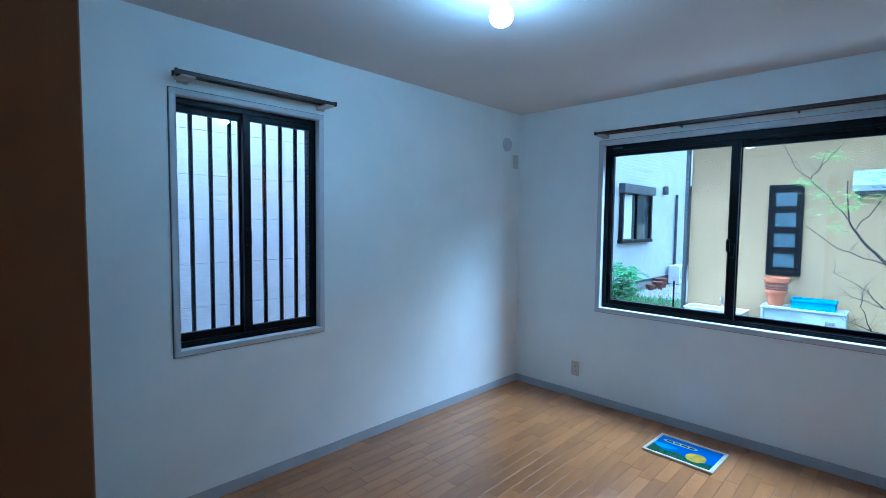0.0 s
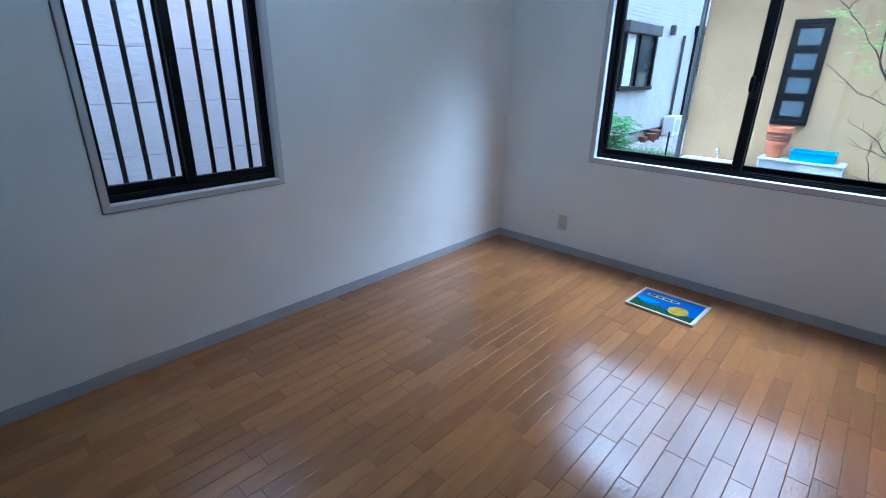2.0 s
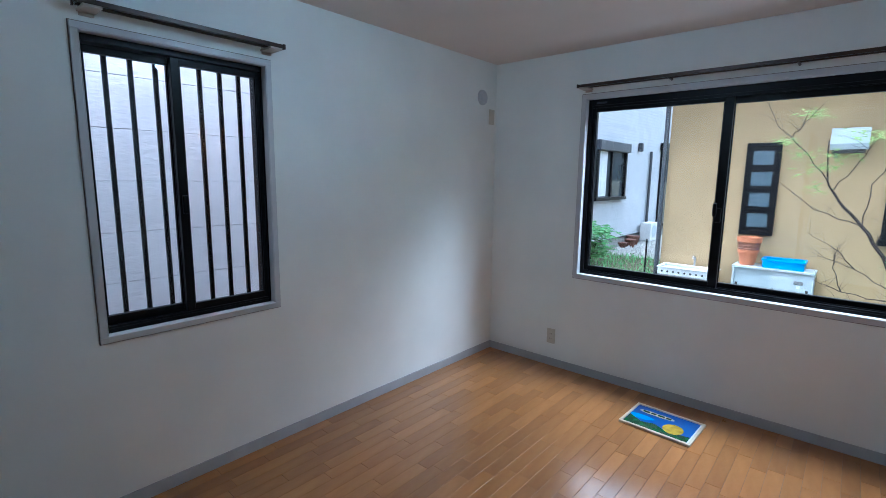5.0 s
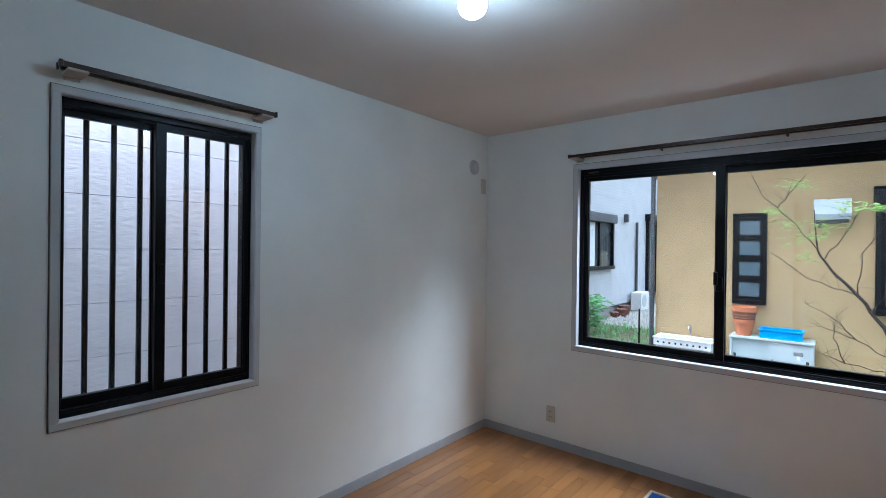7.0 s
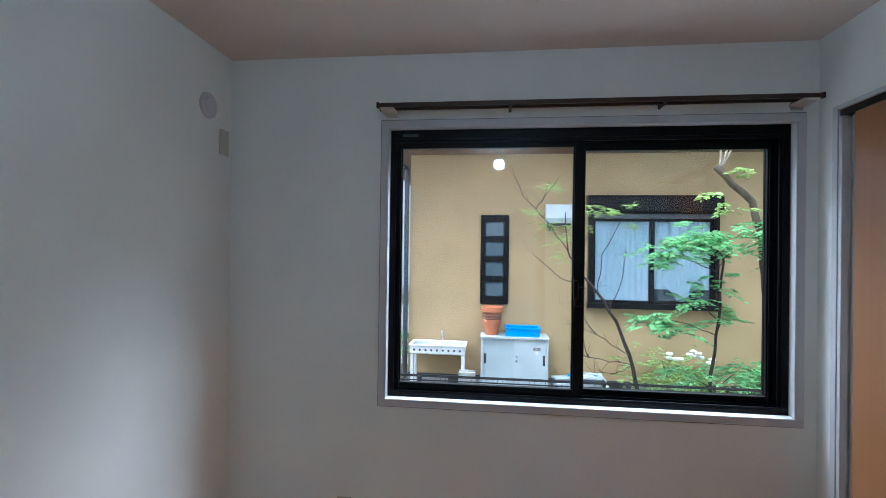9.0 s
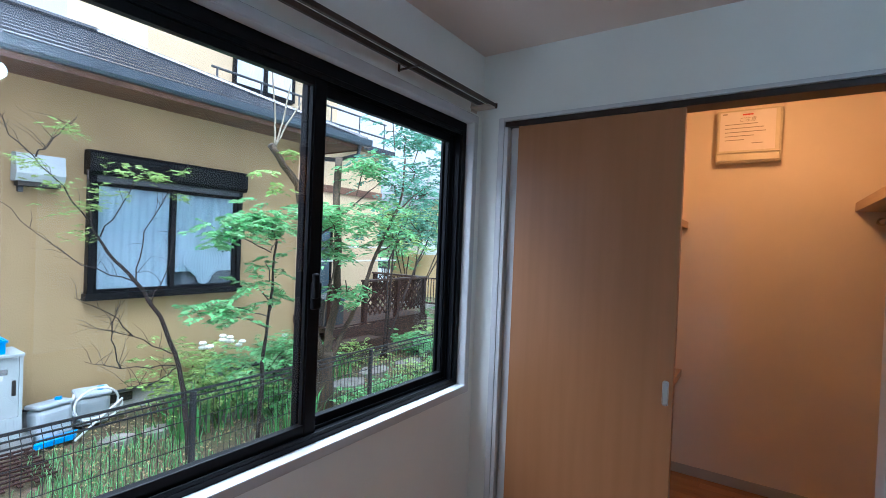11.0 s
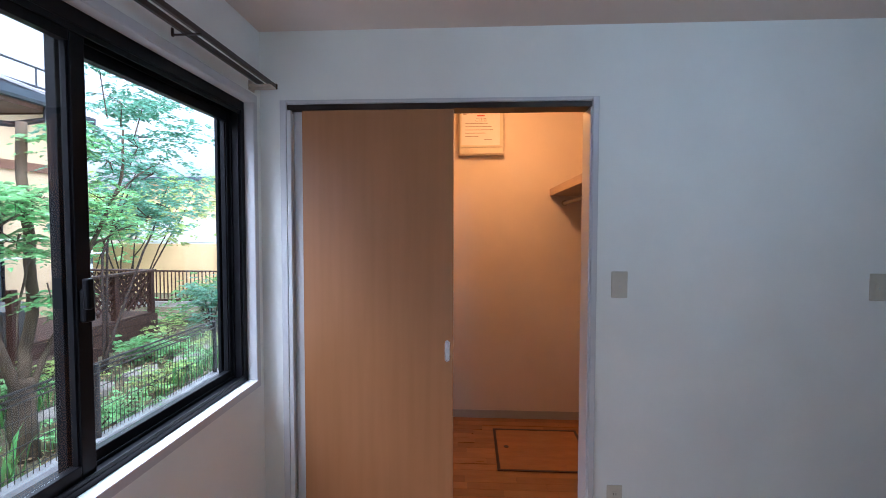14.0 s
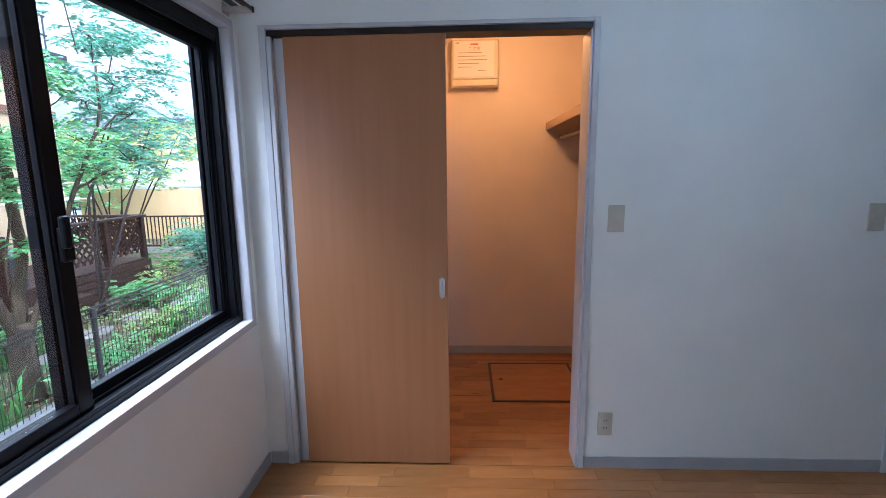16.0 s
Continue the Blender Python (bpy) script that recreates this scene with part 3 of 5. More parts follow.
part("pull_cup", prism([(-0.879 + 0.0075 * math.cos(a), 0.905 + (0.036 if math.sin(a) > 0 else -0.036) + 0.0075 * math.sin(a)) for a in (2 * math.pi * k / 24 for k in range(24))], "x", W - 0.0016, W - 0.0007), M_BASE, pull)

# ---- entry doorway and open door ----
trim2 = thing("door_trim_entry", (2.24, S, 0), "grey-white casing of the entry doorway", "door trim", kind="structure")
part("side_casing", B(1.83, 1.858, S + 0.0005, S + 0.012, 0, 2.070, bevel=0.002), M_TRIM, trim2)
part("side_casing", B(2.622, 2.648, S + 0.0005, S + 0.012, 0, 2.070, bevel=0.002), M_TRIM, trim2)
part("head_casing", B(1.858, 2.622, S + 0.0005, S + 0.012, 2.053, 2.070, bevel=0.002), M_TRIM, trim2)
entry = thing("door_2", (1.86, S + 0.03, 0), "light wood veneer entry door, swung open into the room", "door", kind="structure")
part("leaf", B(1.826, 1.860, S + 0.035, -3.405, 0.009, 2.035, bevel=0.002), M_VENEER, entry)
knob = part("lever_handle", boxes((1.860, 1.867, -3.49, -3.45, 0.92, 1.06), (1.885, 1.900, -3.59, -3.465, 0.985, 1.003), (1.867, 1.886, -3.479, -3.465, 0.987, 1.001), bevel=0.003), M_CHROME, entry, "satin metal lever handle")
for z in (0.25, 1.05, 1.8):
    part("hinge", T([(1.862, S + 0.030, z - 0.045), (1.862, S + 0.030, z + 0.045)], 0.007, 10), M_CHROME, entry)
side = thing("door_3", (W, -3.4, 0), "light wood veneer door, closed, with grey casing", "door", kind="structure")
part("side_casing", B(W - 0.012, W - 0.0005, -2.984, -2.957, 0, 2.070, bevel=0.002), M_TRIM, side)
part("side_casing", B(W - 0.012, W - 0.0005, -3.81, -3.782, 0, 2.070, bevel=0.002), M_TRIM, side)
part("head_casing", B(W - 0.012, W - 0.0005, -3.782, -2.984, 2.053, 2.070, bevel=0.002), M_TRIM, side)
part("leaf", B(W + 0.02, W + 0.055, -3.778, -2.987, 0.008, 2.05, bevel=0.002), M_VENEER, side)
part("lever_handle", boxes((W + 0.012, W + 0.02, -3.06, -3.02, 0.92, 1.06), (W - 0.03, W - 0.014, -3.15, -3.03, 0.985, 1.003), (W - 0.014, W + 0.012, -3.045, -3.03, 0.987, 1.001), bevel=0.003), M_CHROME, side, "satin metal lever handle")
solid("corridor_wall_end", B(0, 4.25, S - 1.45, S - 1.33, 0, 2.6), M_PAPER, "plain white wall closing the corridor", "wall", "structure")
solid("corridor_wall_side", boxes((0.6, 0.72, S - 1.33, S - 0.12, 0, 2.6), (3.5, 3.62, S - 1.33, S - 0.12, 0, 2.6)), M_PAPER, "plain white walls of the corridor", "wall", "structure")

# ---- closet fittings ----
shelf = thing("closet_shelf", (3.4, -1.8, 1.74), "pale wood shelf with a hanging rod beneath", "shelf")
part("board", B(W + 0.127, XB - 0.001, -2.049, -1.588, 1.727, 1.779, bevel=0.003), M_SHELFWOOD, shelf)
part("hanging_rod", T([(W + 0.128, -1.70, 1.672), (XB - 0.001, -1.70, 1.672)], 0.0125, 14), M_BRACKET, shelf, smooth=True)
part("rod_socket", T([(XB - 0.022, -1.70, 1.672), (XB - 0.0005, -1.70, 1.672)], 0.022, 16), M_BRACKET, shelf)
for zs in (1.620, 0.640):
    solid("closet_side_shelf", B(W + 0.127, XB - 0.001, -0.755, -0.051, zs, zs + 0.045, bevel=0.003), M_SHELFWOOD, "pale wood board shelf fixed to the closet wall", "shelf", group="closet side shelves")
panel = thing("distribution_board", (XB, -1.07, 2.19), "ivory electrical distribution board with a paper notice", "fuse box")
part("housing", B(XB - 0.075, XB - 0.0005, -1.236, -0.897, 2.029, 2.352, bevel=0.006), M_IVORY, panel)
part("cover", B(XB - 0.088, XB - 0.0755, -1.228, -0.905, 2.085, 2.344, bevel=0.005), M_IVORY, panel)
part("lower_flap", B(XB - 0.086, XB - 0.0755, -1.228, -0.905, 2.037, 2.081, bevel=0.004), M_IVORY, panel)
notice = tagged(new("paper_notice", finish("paper_notice", B(XB - 0.0900, XB - 0.0885, -1.203, -0.918, 2.100, 2.338), M_PAPERSHEET)), "white printed notice sheet taped to the distribution board", "notice")
part("heading_bar", B(XB - 0.0904, XB - 0.0901, -1.09, -1.035, 2.312, 2.321), M_RED, notice)
part("logo_mark", B(XB - 0.0904, XB - 0.0901, -0.955, -0.930, 2.322, 2.330), M_PRINT, notice)
for i in range(6):
    wdt = (0.17, 0.20, 0.21, 0.15, 0.10, 0.06)[i]
    off = 0.14 if i == 5 else 0.0
    part("text_line", B(XB - 0.0904, XB - 0.0901, -0.945 - off - wdt, -0.945 - off, 2.258 - 0.024 * i, 2.263 - 0.024 * i), M_PRINT, notice)
txt = bpy.data.curves.new("notice_heading", "FONT")
txt.body, txt.size, txt.align_x = "ご注意", 0.030, "CENTER"
txt.extrude = 0.0002
txt.materials.append(M_PRINT)
heading = new("notice_heading", txt)
heading.matrix_basis = Matrix.Translation((XB - 0.0905, -1.062, 2.276)) @ Matrix.Rotation(radians(-90), 4, "Z") @ Matrix.Rotation(radians(90), 4, "X")
heading.parent = notice
hatch = thing("floor_hatch", (3.6, -1.45, 0), "wooden underfloor hatch with a dark metal rim", "hatch", kind="structure")
HX0, HX1, HY0, HY1 = 3.30, 3.905, -1.76, -1.158
for a in ((HX0, HX1, HY1 - 0.018, HY1), (HX0, HX1, HY0, HY0 + 0.018), (HX0, HX0 + 0.018, HY0 + 0.018, HY1 - 0.018), (HX1 - 0.018, HX1, HY0 + 0.018, HY1 - 0.018)):
    part("rim", B(*a, 0.0, 0.0035), M_HATCH, hatch)
part("lid", B(HX0 + 0.021, HX1 - 0.021, HY0 + 0.021, HY1 - 0.021, -0.002, 0.0028), M_PLANKS, hatch)
part("ring_pull", T([(3.62, -1.235, 0.0028), (3.62, -1.235, 0.0042)], 0.017, 18), M_HATCH, hatch)

# ---- framed picture on the floor ----
pic = thing("framed_picture", (1.56, -0.37, 0), "bright blue advertising picture in a pale frame lying on the floor", "picture frame")
pic.matrix_basis = Matrix.Translation((1.563, -0.365, 0)) @ Matrix.Rotation(radians(-2.5), 4, "Z")


def pp(nm, bm, m, par=None):
    ob = new(nm, finish(nm, bm, m))
    ob.parent = par or pic
    return ob


pw, ph = 0.205, 0.157
pp("frame_side", B(-pw, pw, -ph, -ph + 0.016, 0, 0.016, bevel=0.003), M_PICFRAME)
pp("frame_side", B(-pw, pw, ph - 0.016, ph, 0, 0.016, bevel=0.003), M_PICFRAME)
pp("frame_side", B(-pw, -pw + 0.016, -ph + 0.016, ph - 0.016, 0, 0.016, bevel=0.003), M_PICFRAME)
pp("frame_side", B(pw - 0.016, pw, -ph + 0.016, ph - 0.016, 0, 0.016, bevel=0.003), M_PICFRAME)
poster = pp("poster", B(-pw + 0.016, pw - 0.016, -ph + 0.016, ph - 0.016, 0.002, 0.008), M_BLUEPIC)
pp("margin", B(pw - 0.026, pw - 0.0165, -ph + 0.017, ph - 0.017, 0.0082, 0.0088), M_WHITEPIC, poster)
pp("green_band", prism([(-pw + 0.018, -ph + 0.018), (pw - 0.028, -ph + 0.018), (pw - 0.028, -0.06), (0.05, -0.085), (-0.03, -0.045), (-0.1, -0.07), (-pw + 0.018, -0.02)], "z", 0.0082, 0.0088), M_GREENPIC, poster)
pp("blue_shape", prism([(-0.12 + 0.07 * math.cos(a) * (1 + 0.2 * math.sin(3 * a)), -0.01 + 0.03 * math.sin(a)) for a in (2 * math.pi * k / 18 for k in range(18))], "z", 0.0089, 0.0093), M_BLUETUB, poster)
pp("yellow_shape", prism([(0.075 + 0.058 * math.cos(a), -0.035 + 0.062 * math.sin(a)) for a in (2 * math.pi * k / 24 for k in range(24))], "z", 0.0089, 0.0094), M_YELLOWPIC, poster)
for k, (xa, xb) in enumerate(((-0.14, -0.10), (-0.09, -0.06), (-0.05, -0.01), (0.0, 0.03))):
    pp("lettering_bar", B(xa, xb, 0.066, 0.086, 0.0095, 0.0099), M_GREENPIC, poster)
pp("title_cartouche", prism([(-0.055 + 0.105 * math.copysign(abs(math.cos(a)) ** 0.5, math.cos(a)), 0.076 + 0.020 * math.sin(a)) for a in (2 * math.pi * k / 24 for k in range(24))], "z", 0.0089, 0.0094), M_PICFRAME, poster)


# ---- outdoors: ground ----
GZ = -0.58


def ground_sheet():
    verts, faces = [], []
    xs = [-400, -60, -20, -10] + [-8 + 0.5 * k for k in range(49)] + [20, 40, 90, 500]
    ys = [0.16, 1.2, 2.3] + [2.5 + 0.4 * k for k in range(36)] + [20, 30, 60, 600]
    for y in ys:
        for x in xs:
            wob = 0.03 * noise.noise(Vector((x * 0.8, y * 0.8, 2))) if 2.4 < y < 16 else 0
            verts.append((x, y, GZ + wob - 0.02))
    w = len(xs)
    for j in range(len(ys) - 1):
        for i in range(w - 1):
            a = j * w + i
            faces.append((a, a + 1, a + w + 1, a + w))
    return from_arrays("ground", verts, faces, M_SOIL)


tagged(new("ground", ground_sheet()), "brown soil garden ground with moss and weeds", "ground", kind="structure")
solid("ground_far", B(-400, 500, -400, 0.16, GZ - 0.3, GZ - 0.03), M_CONC, "plain ground around and under the house", "ground", "structure")
solid("fence_curb", boxes((-3.0, 11.5, 2.33, 2.45, GZ - 0.1, -0.43), bevel=0.006), M_WETCONC, "low damp concrete curb under the garden fence", "curb", "structure")
solid("gravel_strip", B(-3.0, 11.5, 0.17, 2.325, GZ - 0.05, GZ + 0.005), M_CONC, "grey gravel strip between house and fence", "ground", "structure")

# unseen block added above the room; it shades the house and garden opposite
solid("sky_block", boxes((0.9, 8.0, -6.5, -0.25, 2.62, 4.7), (0.8, 8.1, -6.6, -0.15, 4.701, 4.85)), M_SIDING, "unseen pale block added over the room to shade the house opposite", "wall", "structure")

# ---- garden fence ----
fence = thing("garden_fence", (4, 2.39, GZ), "low dark wire-mesh garden fence with folded top", "fence")
posts = [0.56 + 1.97 * k - 3.94 for k in range(8)]
for k, px in enumerate(posts):
    part("post", T([(px, 2.39, -0.43), (px, 2.39, 0.245)], 0.025, 10), M_WIRE, fence)
for pa, pb in zip(posts, posts[1:]):
    bm = bmesh.new()
    for z, y in ((-0.36, 2.372), (-0.16, 2.372), (0.04, 2.372), (0.17, 2.372), (0.205, 2.40), (0.235, 2.43), (0.262, 2.372)):
        g = 0.0055 if z > 0.1 else 0.003
        box(bm, pa, pb, y - g, y + g, z - g, z + g)
    n = 39
    for i in range(n + 1):
        x = pa + (pb - pa) * i / n
        tube(bm, [(x, 2.372, -0.42), (x, 2.372, 0.16), (x, 2.43, 0.235), (x, 2.372, 0.268)], 0.0026, 4, cap=False)
    part("mesh_panel", bm, M_WIRE, fence)

# ---- neighbour wall beyond the barred window ----
siding = thing("neighbour_house_side", (-0.82, -2, GZ), "white textured lap siding wall of the next house", "house")
for k in range(24):
    z = GZ + 0.001 + 0.2885 * k
    part("siding_board", B(-0.84, -0.802, -8.0, 1.6, z, z + 0.2868, bevel=0.003), M_SIDING, siding)
part("wall", B(-6.0, -0.842, -8.0, 1.6, GZ, 6.4), M_SIDING, siding)

# ---- beige house opposite ----
HY = 4.75
house = thing("beige_house", (2.6, HY, GZ), "beige stucco bungalow with slate hip roof and brown eaves", "house")
part("wall", boxes((0.0, 5.29, HY, 9.4, -0.34, 2.95)), M_STUCCO, house)
part("foundation", boxes((0.02, 5.27, HY + 0.02, 9.4, GZ - 0.1, -0.342)), M_CONC, house)
part("foundation_drip", boxes((0.0, 5.29, HY - 0.012, HY - 0.001, -0.36, -0.335)), M_DKPIPE, house)
for vx in (0.6, 2.75, 4.4):
    part("foundation_vent", boxes((vx, vx + 0.34, HY + 0.012, HY + 0.0195, -0.48, -0.385)), M_DARKSLOT, house)
part("soffit", boxes((-0.55, 6.05, 4.18, 10.0, 2.90, 2.93)), M_SOFFIT, house)
part("fascia", boxes((-0.56, 6.06, 4.16, 4.179, 2.885, 3.02), (-0.58, -0.561, 4.16, 10, 2.885, 3.02), (6.061, 6.08, 4.16, 10, 2.885, 3.02)), M_SOFFIT, house)
gut = part("gutter", prism([(4.155, 3.045), (4.155, 2.965), (4.135, 2.935), (4.075, 2.935), (4.055, 2.965), (4.05, 3.05), (4.062, 3.05), (4.068, 2.97), (4.085, 2.95), (4.128, 2.95), (4.145, 2.97), (4.145, 3.045)], "x", -0.66, 6.16), M_GUTTER, house)
part("gutter", boxes((-0.67, -0.585, 4.16, 10, 2.94, 3.045), bevel=0.01), M_GUTTER, house)
part("gutter", boxes((6.085, 6.17, 4.16, 10, 2.94, 3.045), bevel=0.01), M_GUTTER, house)
part("downpipe", T([(-0.45, 4.12, 2.95), (-0.45, 4.12, 2.86), (-0.30, 4.45, 2.76), (-0.06, HY - 0.05, 2.70), (-0.045, HY - 0.045, 2.6), (-0.045, HY - 0.045, GZ)], 0.035, 10), M_DKPIPE, house)
part("downpipe", T([(5.95, 4.12, 2.95), (5.93, 4.14, 2.78), (5.78, 4.42, 2.70), (5.40, 4.68, 2.69), (5.335, 4.71, 2.66), (5.335, 4.71, GZ)], 0.035, 10), M_DKPIPE, house)
roof = part("roof", prism([(-0.6, 4.17), (6.1, 4.17), (6.1, 9.9), (-0.6, 9.9)], "z", 2.95, 2.985), M_ROOF, house)
SL = 0.45
for k in range(11):
    ya, yb = 4.10 + 0.255 * k, 4.10 + 0.255 * (k + 1) + 0.06
    ra, rb = ya - 4.15, yb - 4.15
    xa, xb = -0.6 + ra, 6.1 - ra
    bm = bmesh.new()
    lo = 3.03 + SL * ra
    hi = 3.03 + SL * (rb - 0.005)
    v = [bm.verts.new(q) for q in ((xa, ya, lo + 0.012), (xb, ya, lo + 0.012), (6.1 - rb, yb, hi - 0.004), (-0.6 + rb, yb, hi - 0.004), (xa, ya, lo + 0.036), (xb, ya, lo + 0.036), (6.1 - rb, yb, hi + 0.012), (-0.6 + rb, yb, hi + 0.012))]
    for fc in ((3, 2, 1, 0), (4, 5, 6, 7), (0, 1, 5, 4), (1, 2, 6, 5), (2, 3, 7, 6), (3, 0, 4, 7)):
        bm.faces.new([v[i] for i in fc])
    part("roof_course", bm, M_ROOF, roof)
for sx in (1, -1):
    bm = bmesh.new()
    e = -0.6 if sx > 0 else 6.1
    v = [bm.verts.new(q) for q in ((e, 4.15, 3.02), (e, 9.65, 3.02), (e + sx * 2.75, 6.9, 3.02 + SL * 2.75))]
    bm.faces.new(v)
    part("roof_slope", bm, M_ROOF, roof)
    part("hip_cap", T([(e, 4.12, 3.05), (e + sx * 2.75, 6.9, 3.07 + SL * 2.75)], 0.05, 8), M_ROOF, roof)
part("ridge_cap", T([(2.15, 6.9, 4.31), (3.35, 6.9, 4.31)], 0.06, 8), M_ROOF, roof)
bm = bmesh.new()
bm.faces.new([bm.verts.new(q) for q in ((-0.6, 9.65, 3.02), (6.1, 9.65, 3.02), (3.35, 6.9, 4.26), (2.15, 6.9, 4.26))])
part("roof_slope", bm, M_ROOF, roof)

# slim four-pane louvre window
slim = part("slim_window", boxes((1.055, 1.09, HY - 0.045, HY, 0.715, 2.01), (1.43, 1.465, HY - 0.045, HY, 0.715, 2.01), (1.09, 1.43, HY - 0.045, HY, 1.955, 2.01), (1.09, 1.43, HY - 0.055, HY, 0.715, 0.775), bevel=0.004), M_BLACK, house, "tall narrow window of four frosted panes")
for k in range(4):
    z = 0.790 + 0.292 * k
    part("pane_frame", boxes((1.09, 1.135, HY - 0.03, HY, z, z + 0.285), (1.385, 1.43, HY - 0.03, HY, z, z + 0.285), (1.135, 1.385, HY - 0.03, HY, z, z + 0.04), (1.135, 1.385, HY - 0.03, HY, z + 0.235, z + 0.285), (1.085, 1.435, HY - 0.042, HY - 0.031, z - 0.009, z + 0.004)), M_BLACK, slim)
    part("pane", boxes((1.135, 1.385, HY - 0.015, HY - 0.002, z + 0.04, z + 0.235)), M_FROST, slim)

# kitchen vent hood on the wall
hood = part("vent_hood", prism([(HY, 2.15), (HY - 0.03, 2.165), (HY - 0.16, 2.15), (HY - 0.19, 1.96), (HY - 0.15, 1.89), (HY, 1.89)], "x", 1.975, 2.35), M_CABINET, house, "white steel vent hood")
part("hood_mouth", boxes((2.0, 2.325, HY - 0.14, HY - 0.001, 1.845, 1.889)), M_DARKSLOT, hood)
part("hood_clip", boxes((2.02, 2.06, HY - 0.05, HY - 0.001, 1.79, 1.844)), M_DKPIPE, hood)

# shuttered sliding window
bay = part("shutter_window", boxes((2.58, 2.64, HY - 0.10, HY, 0.72, 2.03), (4.26, 4.32, HY - 0.10, HY, 0.72, 2.03), (2.56, 4.34, HY - 0.12, HY, 0.70, 0.775), bevel=0.006), M_BLACK, house, "black framed sliding window under a roller shutter box")
part("shutter_box", prism([(HY, 2.29), (HY - 0.14, 2.285), (HY - 0.165, 2.25), (HY - 0.165, 2.07), (HY - 0.14, 2.03), (HY, 2.03)], "x", 2.555, 4.345), M_BLACK, bay, "black roller shutter box")
part("shutter_slot", boxes((2.64, 4.26, HY - 0.11, HY - 0.005, 1.965, 2.029)), M_DKPIPE, bay)
part("mullion", boxes((3.42, 3.475, HY - 0.07, HY - 0.03, 0.775, 1.965)), M_BLACK, bay)
for a, b in ((2.64, 2.675), (4.225, 4.26)):
    part("stile", boxes((a, b, HY - 0.06, HY - 0.03, 0.775, 1.965)), M_BLACK, bay)
for a, b in ((2.675, 3.42), (3.475, 4.225)):
    for c in (0.775, 1.925):
        part("rail", B(a, b, HY - 0.055, HY - 0.03, c, c + 0.04), M_BLACK, bay)


def drape(a, b, z0, z1, folds, depth):
    """A hanging curtain with soft folds."""
    bm, n, rows = bmesh.new(), folds * 6, 10
    grid = []
    for j in range(rows + 1):
        v = j / rows
        grid.append([bm.verts.new((a + (b - a) * i / n, HY - 0.022 + depth * math.sin(2 * math.pi * folds * i / n + 0.6 * math.sin(5 * v)), z0 + (z1 - z0) * v)) for i in range(n + 1)])
    for j in range(rows):
        for i in range(n):
            bm.faces.new((grid[j][i], grid[j][i + 1], grid[j + 1][i + 1], grid[j + 1][i]))
    return bm


part("curtain", drape(2.68, 3.41, 0.80, 1.95, 9, 0.006), M_CURTAIN, bay, "white gathered curtain", smooth=True)
part("curtain", drape(3.48, 4.22, 0.98, 1.95, 9, 0.008), M_CURTAIN, bay, "white curtain with scalloped ruffle hem", smooth=True)
bm, grid = bmesh.new(), []
for j in range(13):
    v = j / 12
    half = 0.10 + 0.16 * math.sin(math.pi * min(1.0, v * 1.15)) ** 0.7
    grid.append([bm.verts.new((3.85 + half * (2 * i / 48 - 1), HY - 0.034 - 0.006 * math.sin(i * 1.9 + 3 * v) * (0.4 + v), 1.30 - 0.42 * v - 0.07 * math.sin(math.pi * i / 48) * v + 0.012 * math.sin(i * 1.3) * v)) for i in range(49)])
for j in range(12):
    for i in range(48):
        bm.faces.new((grid[j][i], grid[j][i + 1], grid[j + 1][i + 1], grid[j + 1][i]))
part("ruffle", bm, M_CURTAIN, bay, "gathered ruffled swag", smooth=True)
for a, b in ((2.675, 3.42), (3.475, 4.225)):
    pn = part("pane", boxes((a, b, HY - 0.046, HY - 0.042, 0.815, 1.925)), M_SHADEGLASS, bay)
# flat dark sheet in place of the unlit room's shade
part("dark_room_sheet", boxes((2.64, 4.26, HY - 0.008, HY - 0.002, 0.775, 1.965)), M_DKGLASS, bay)
part("outdoor_outlet", boxes((5.09, 5.17, HY - 0.035, HY - 0.0005, -0.10, 0.0), bevel=0.006), M_WHITEPL, house, "white weatherproof outlet")

# ---- wing, upper storey and deck ----
wing = thing("house_wing", (7.2, 6.6, GZ), "pale beige rear wing and upper storey with balcony rail", "house")
part("wall", boxes((5.295, 9.2, 6.6, 11, GZ, 3.5)), M_PEACH, wing)
part("band", boxes((5.30, 9.22, 6.57, 6.599, 2.45, 2.60)), M_SOFFIT, wing)
part("corner_board", boxes((6.98, 7.10, 6.55, 6.599, GZ, 2.45)), M_DKPIPE, wing)
gd = part("glass_door", boxes((7.12, 7.16, 6.54, 6.598, -0.1, 1.98), (7.62, 7.66, 6.54, 6.598, -0.1, 1.98), (7.16, 7.62, 6.54, 6.598, 1.92, 1.98)), M_BLACK, wing)
part("pane", boxes((7.16, 7.62, 6.57, 6.58, -0.1, 1.92)), M_FROST, gd)
part("laundry_pole", T([(6.6, 6.0, 1.30), (8.9, 6.0, 1.30)], 0.016, 8), M_WHITEPL, wing)
part("laundry_pole", T([(6.6, 5.8, 1.02), (8.9, 5.8, 1.02)], 0.016, 8), M_WHITEPL, wing)
upper = part("upper_wall", boxes((4.5, 9.0, 8.0, 12, 3.5, 6.6)), M_PEACH, wing)
uw = part("upper_window", boxes((6.10, 6.17, 7.93, 7.999, 4.55, 5.5), (7.55, 7.62, 7.93, 7.999, 4.55, 5.5), (6.80, 6.90, 7.93, 7.999, 4.6, 5.5), (6.17, 7.55, 7.93, 7.999, 4.5, 4.6), bevel=0.004), M_BLACK, wing, "upper storey sliding window with shutter box")
part("shutter_box", boxes((6.05, 7.68, 7.84, 7.999, 5.501, 5.78), bevel=0.02), M_DKPIPE, uw)
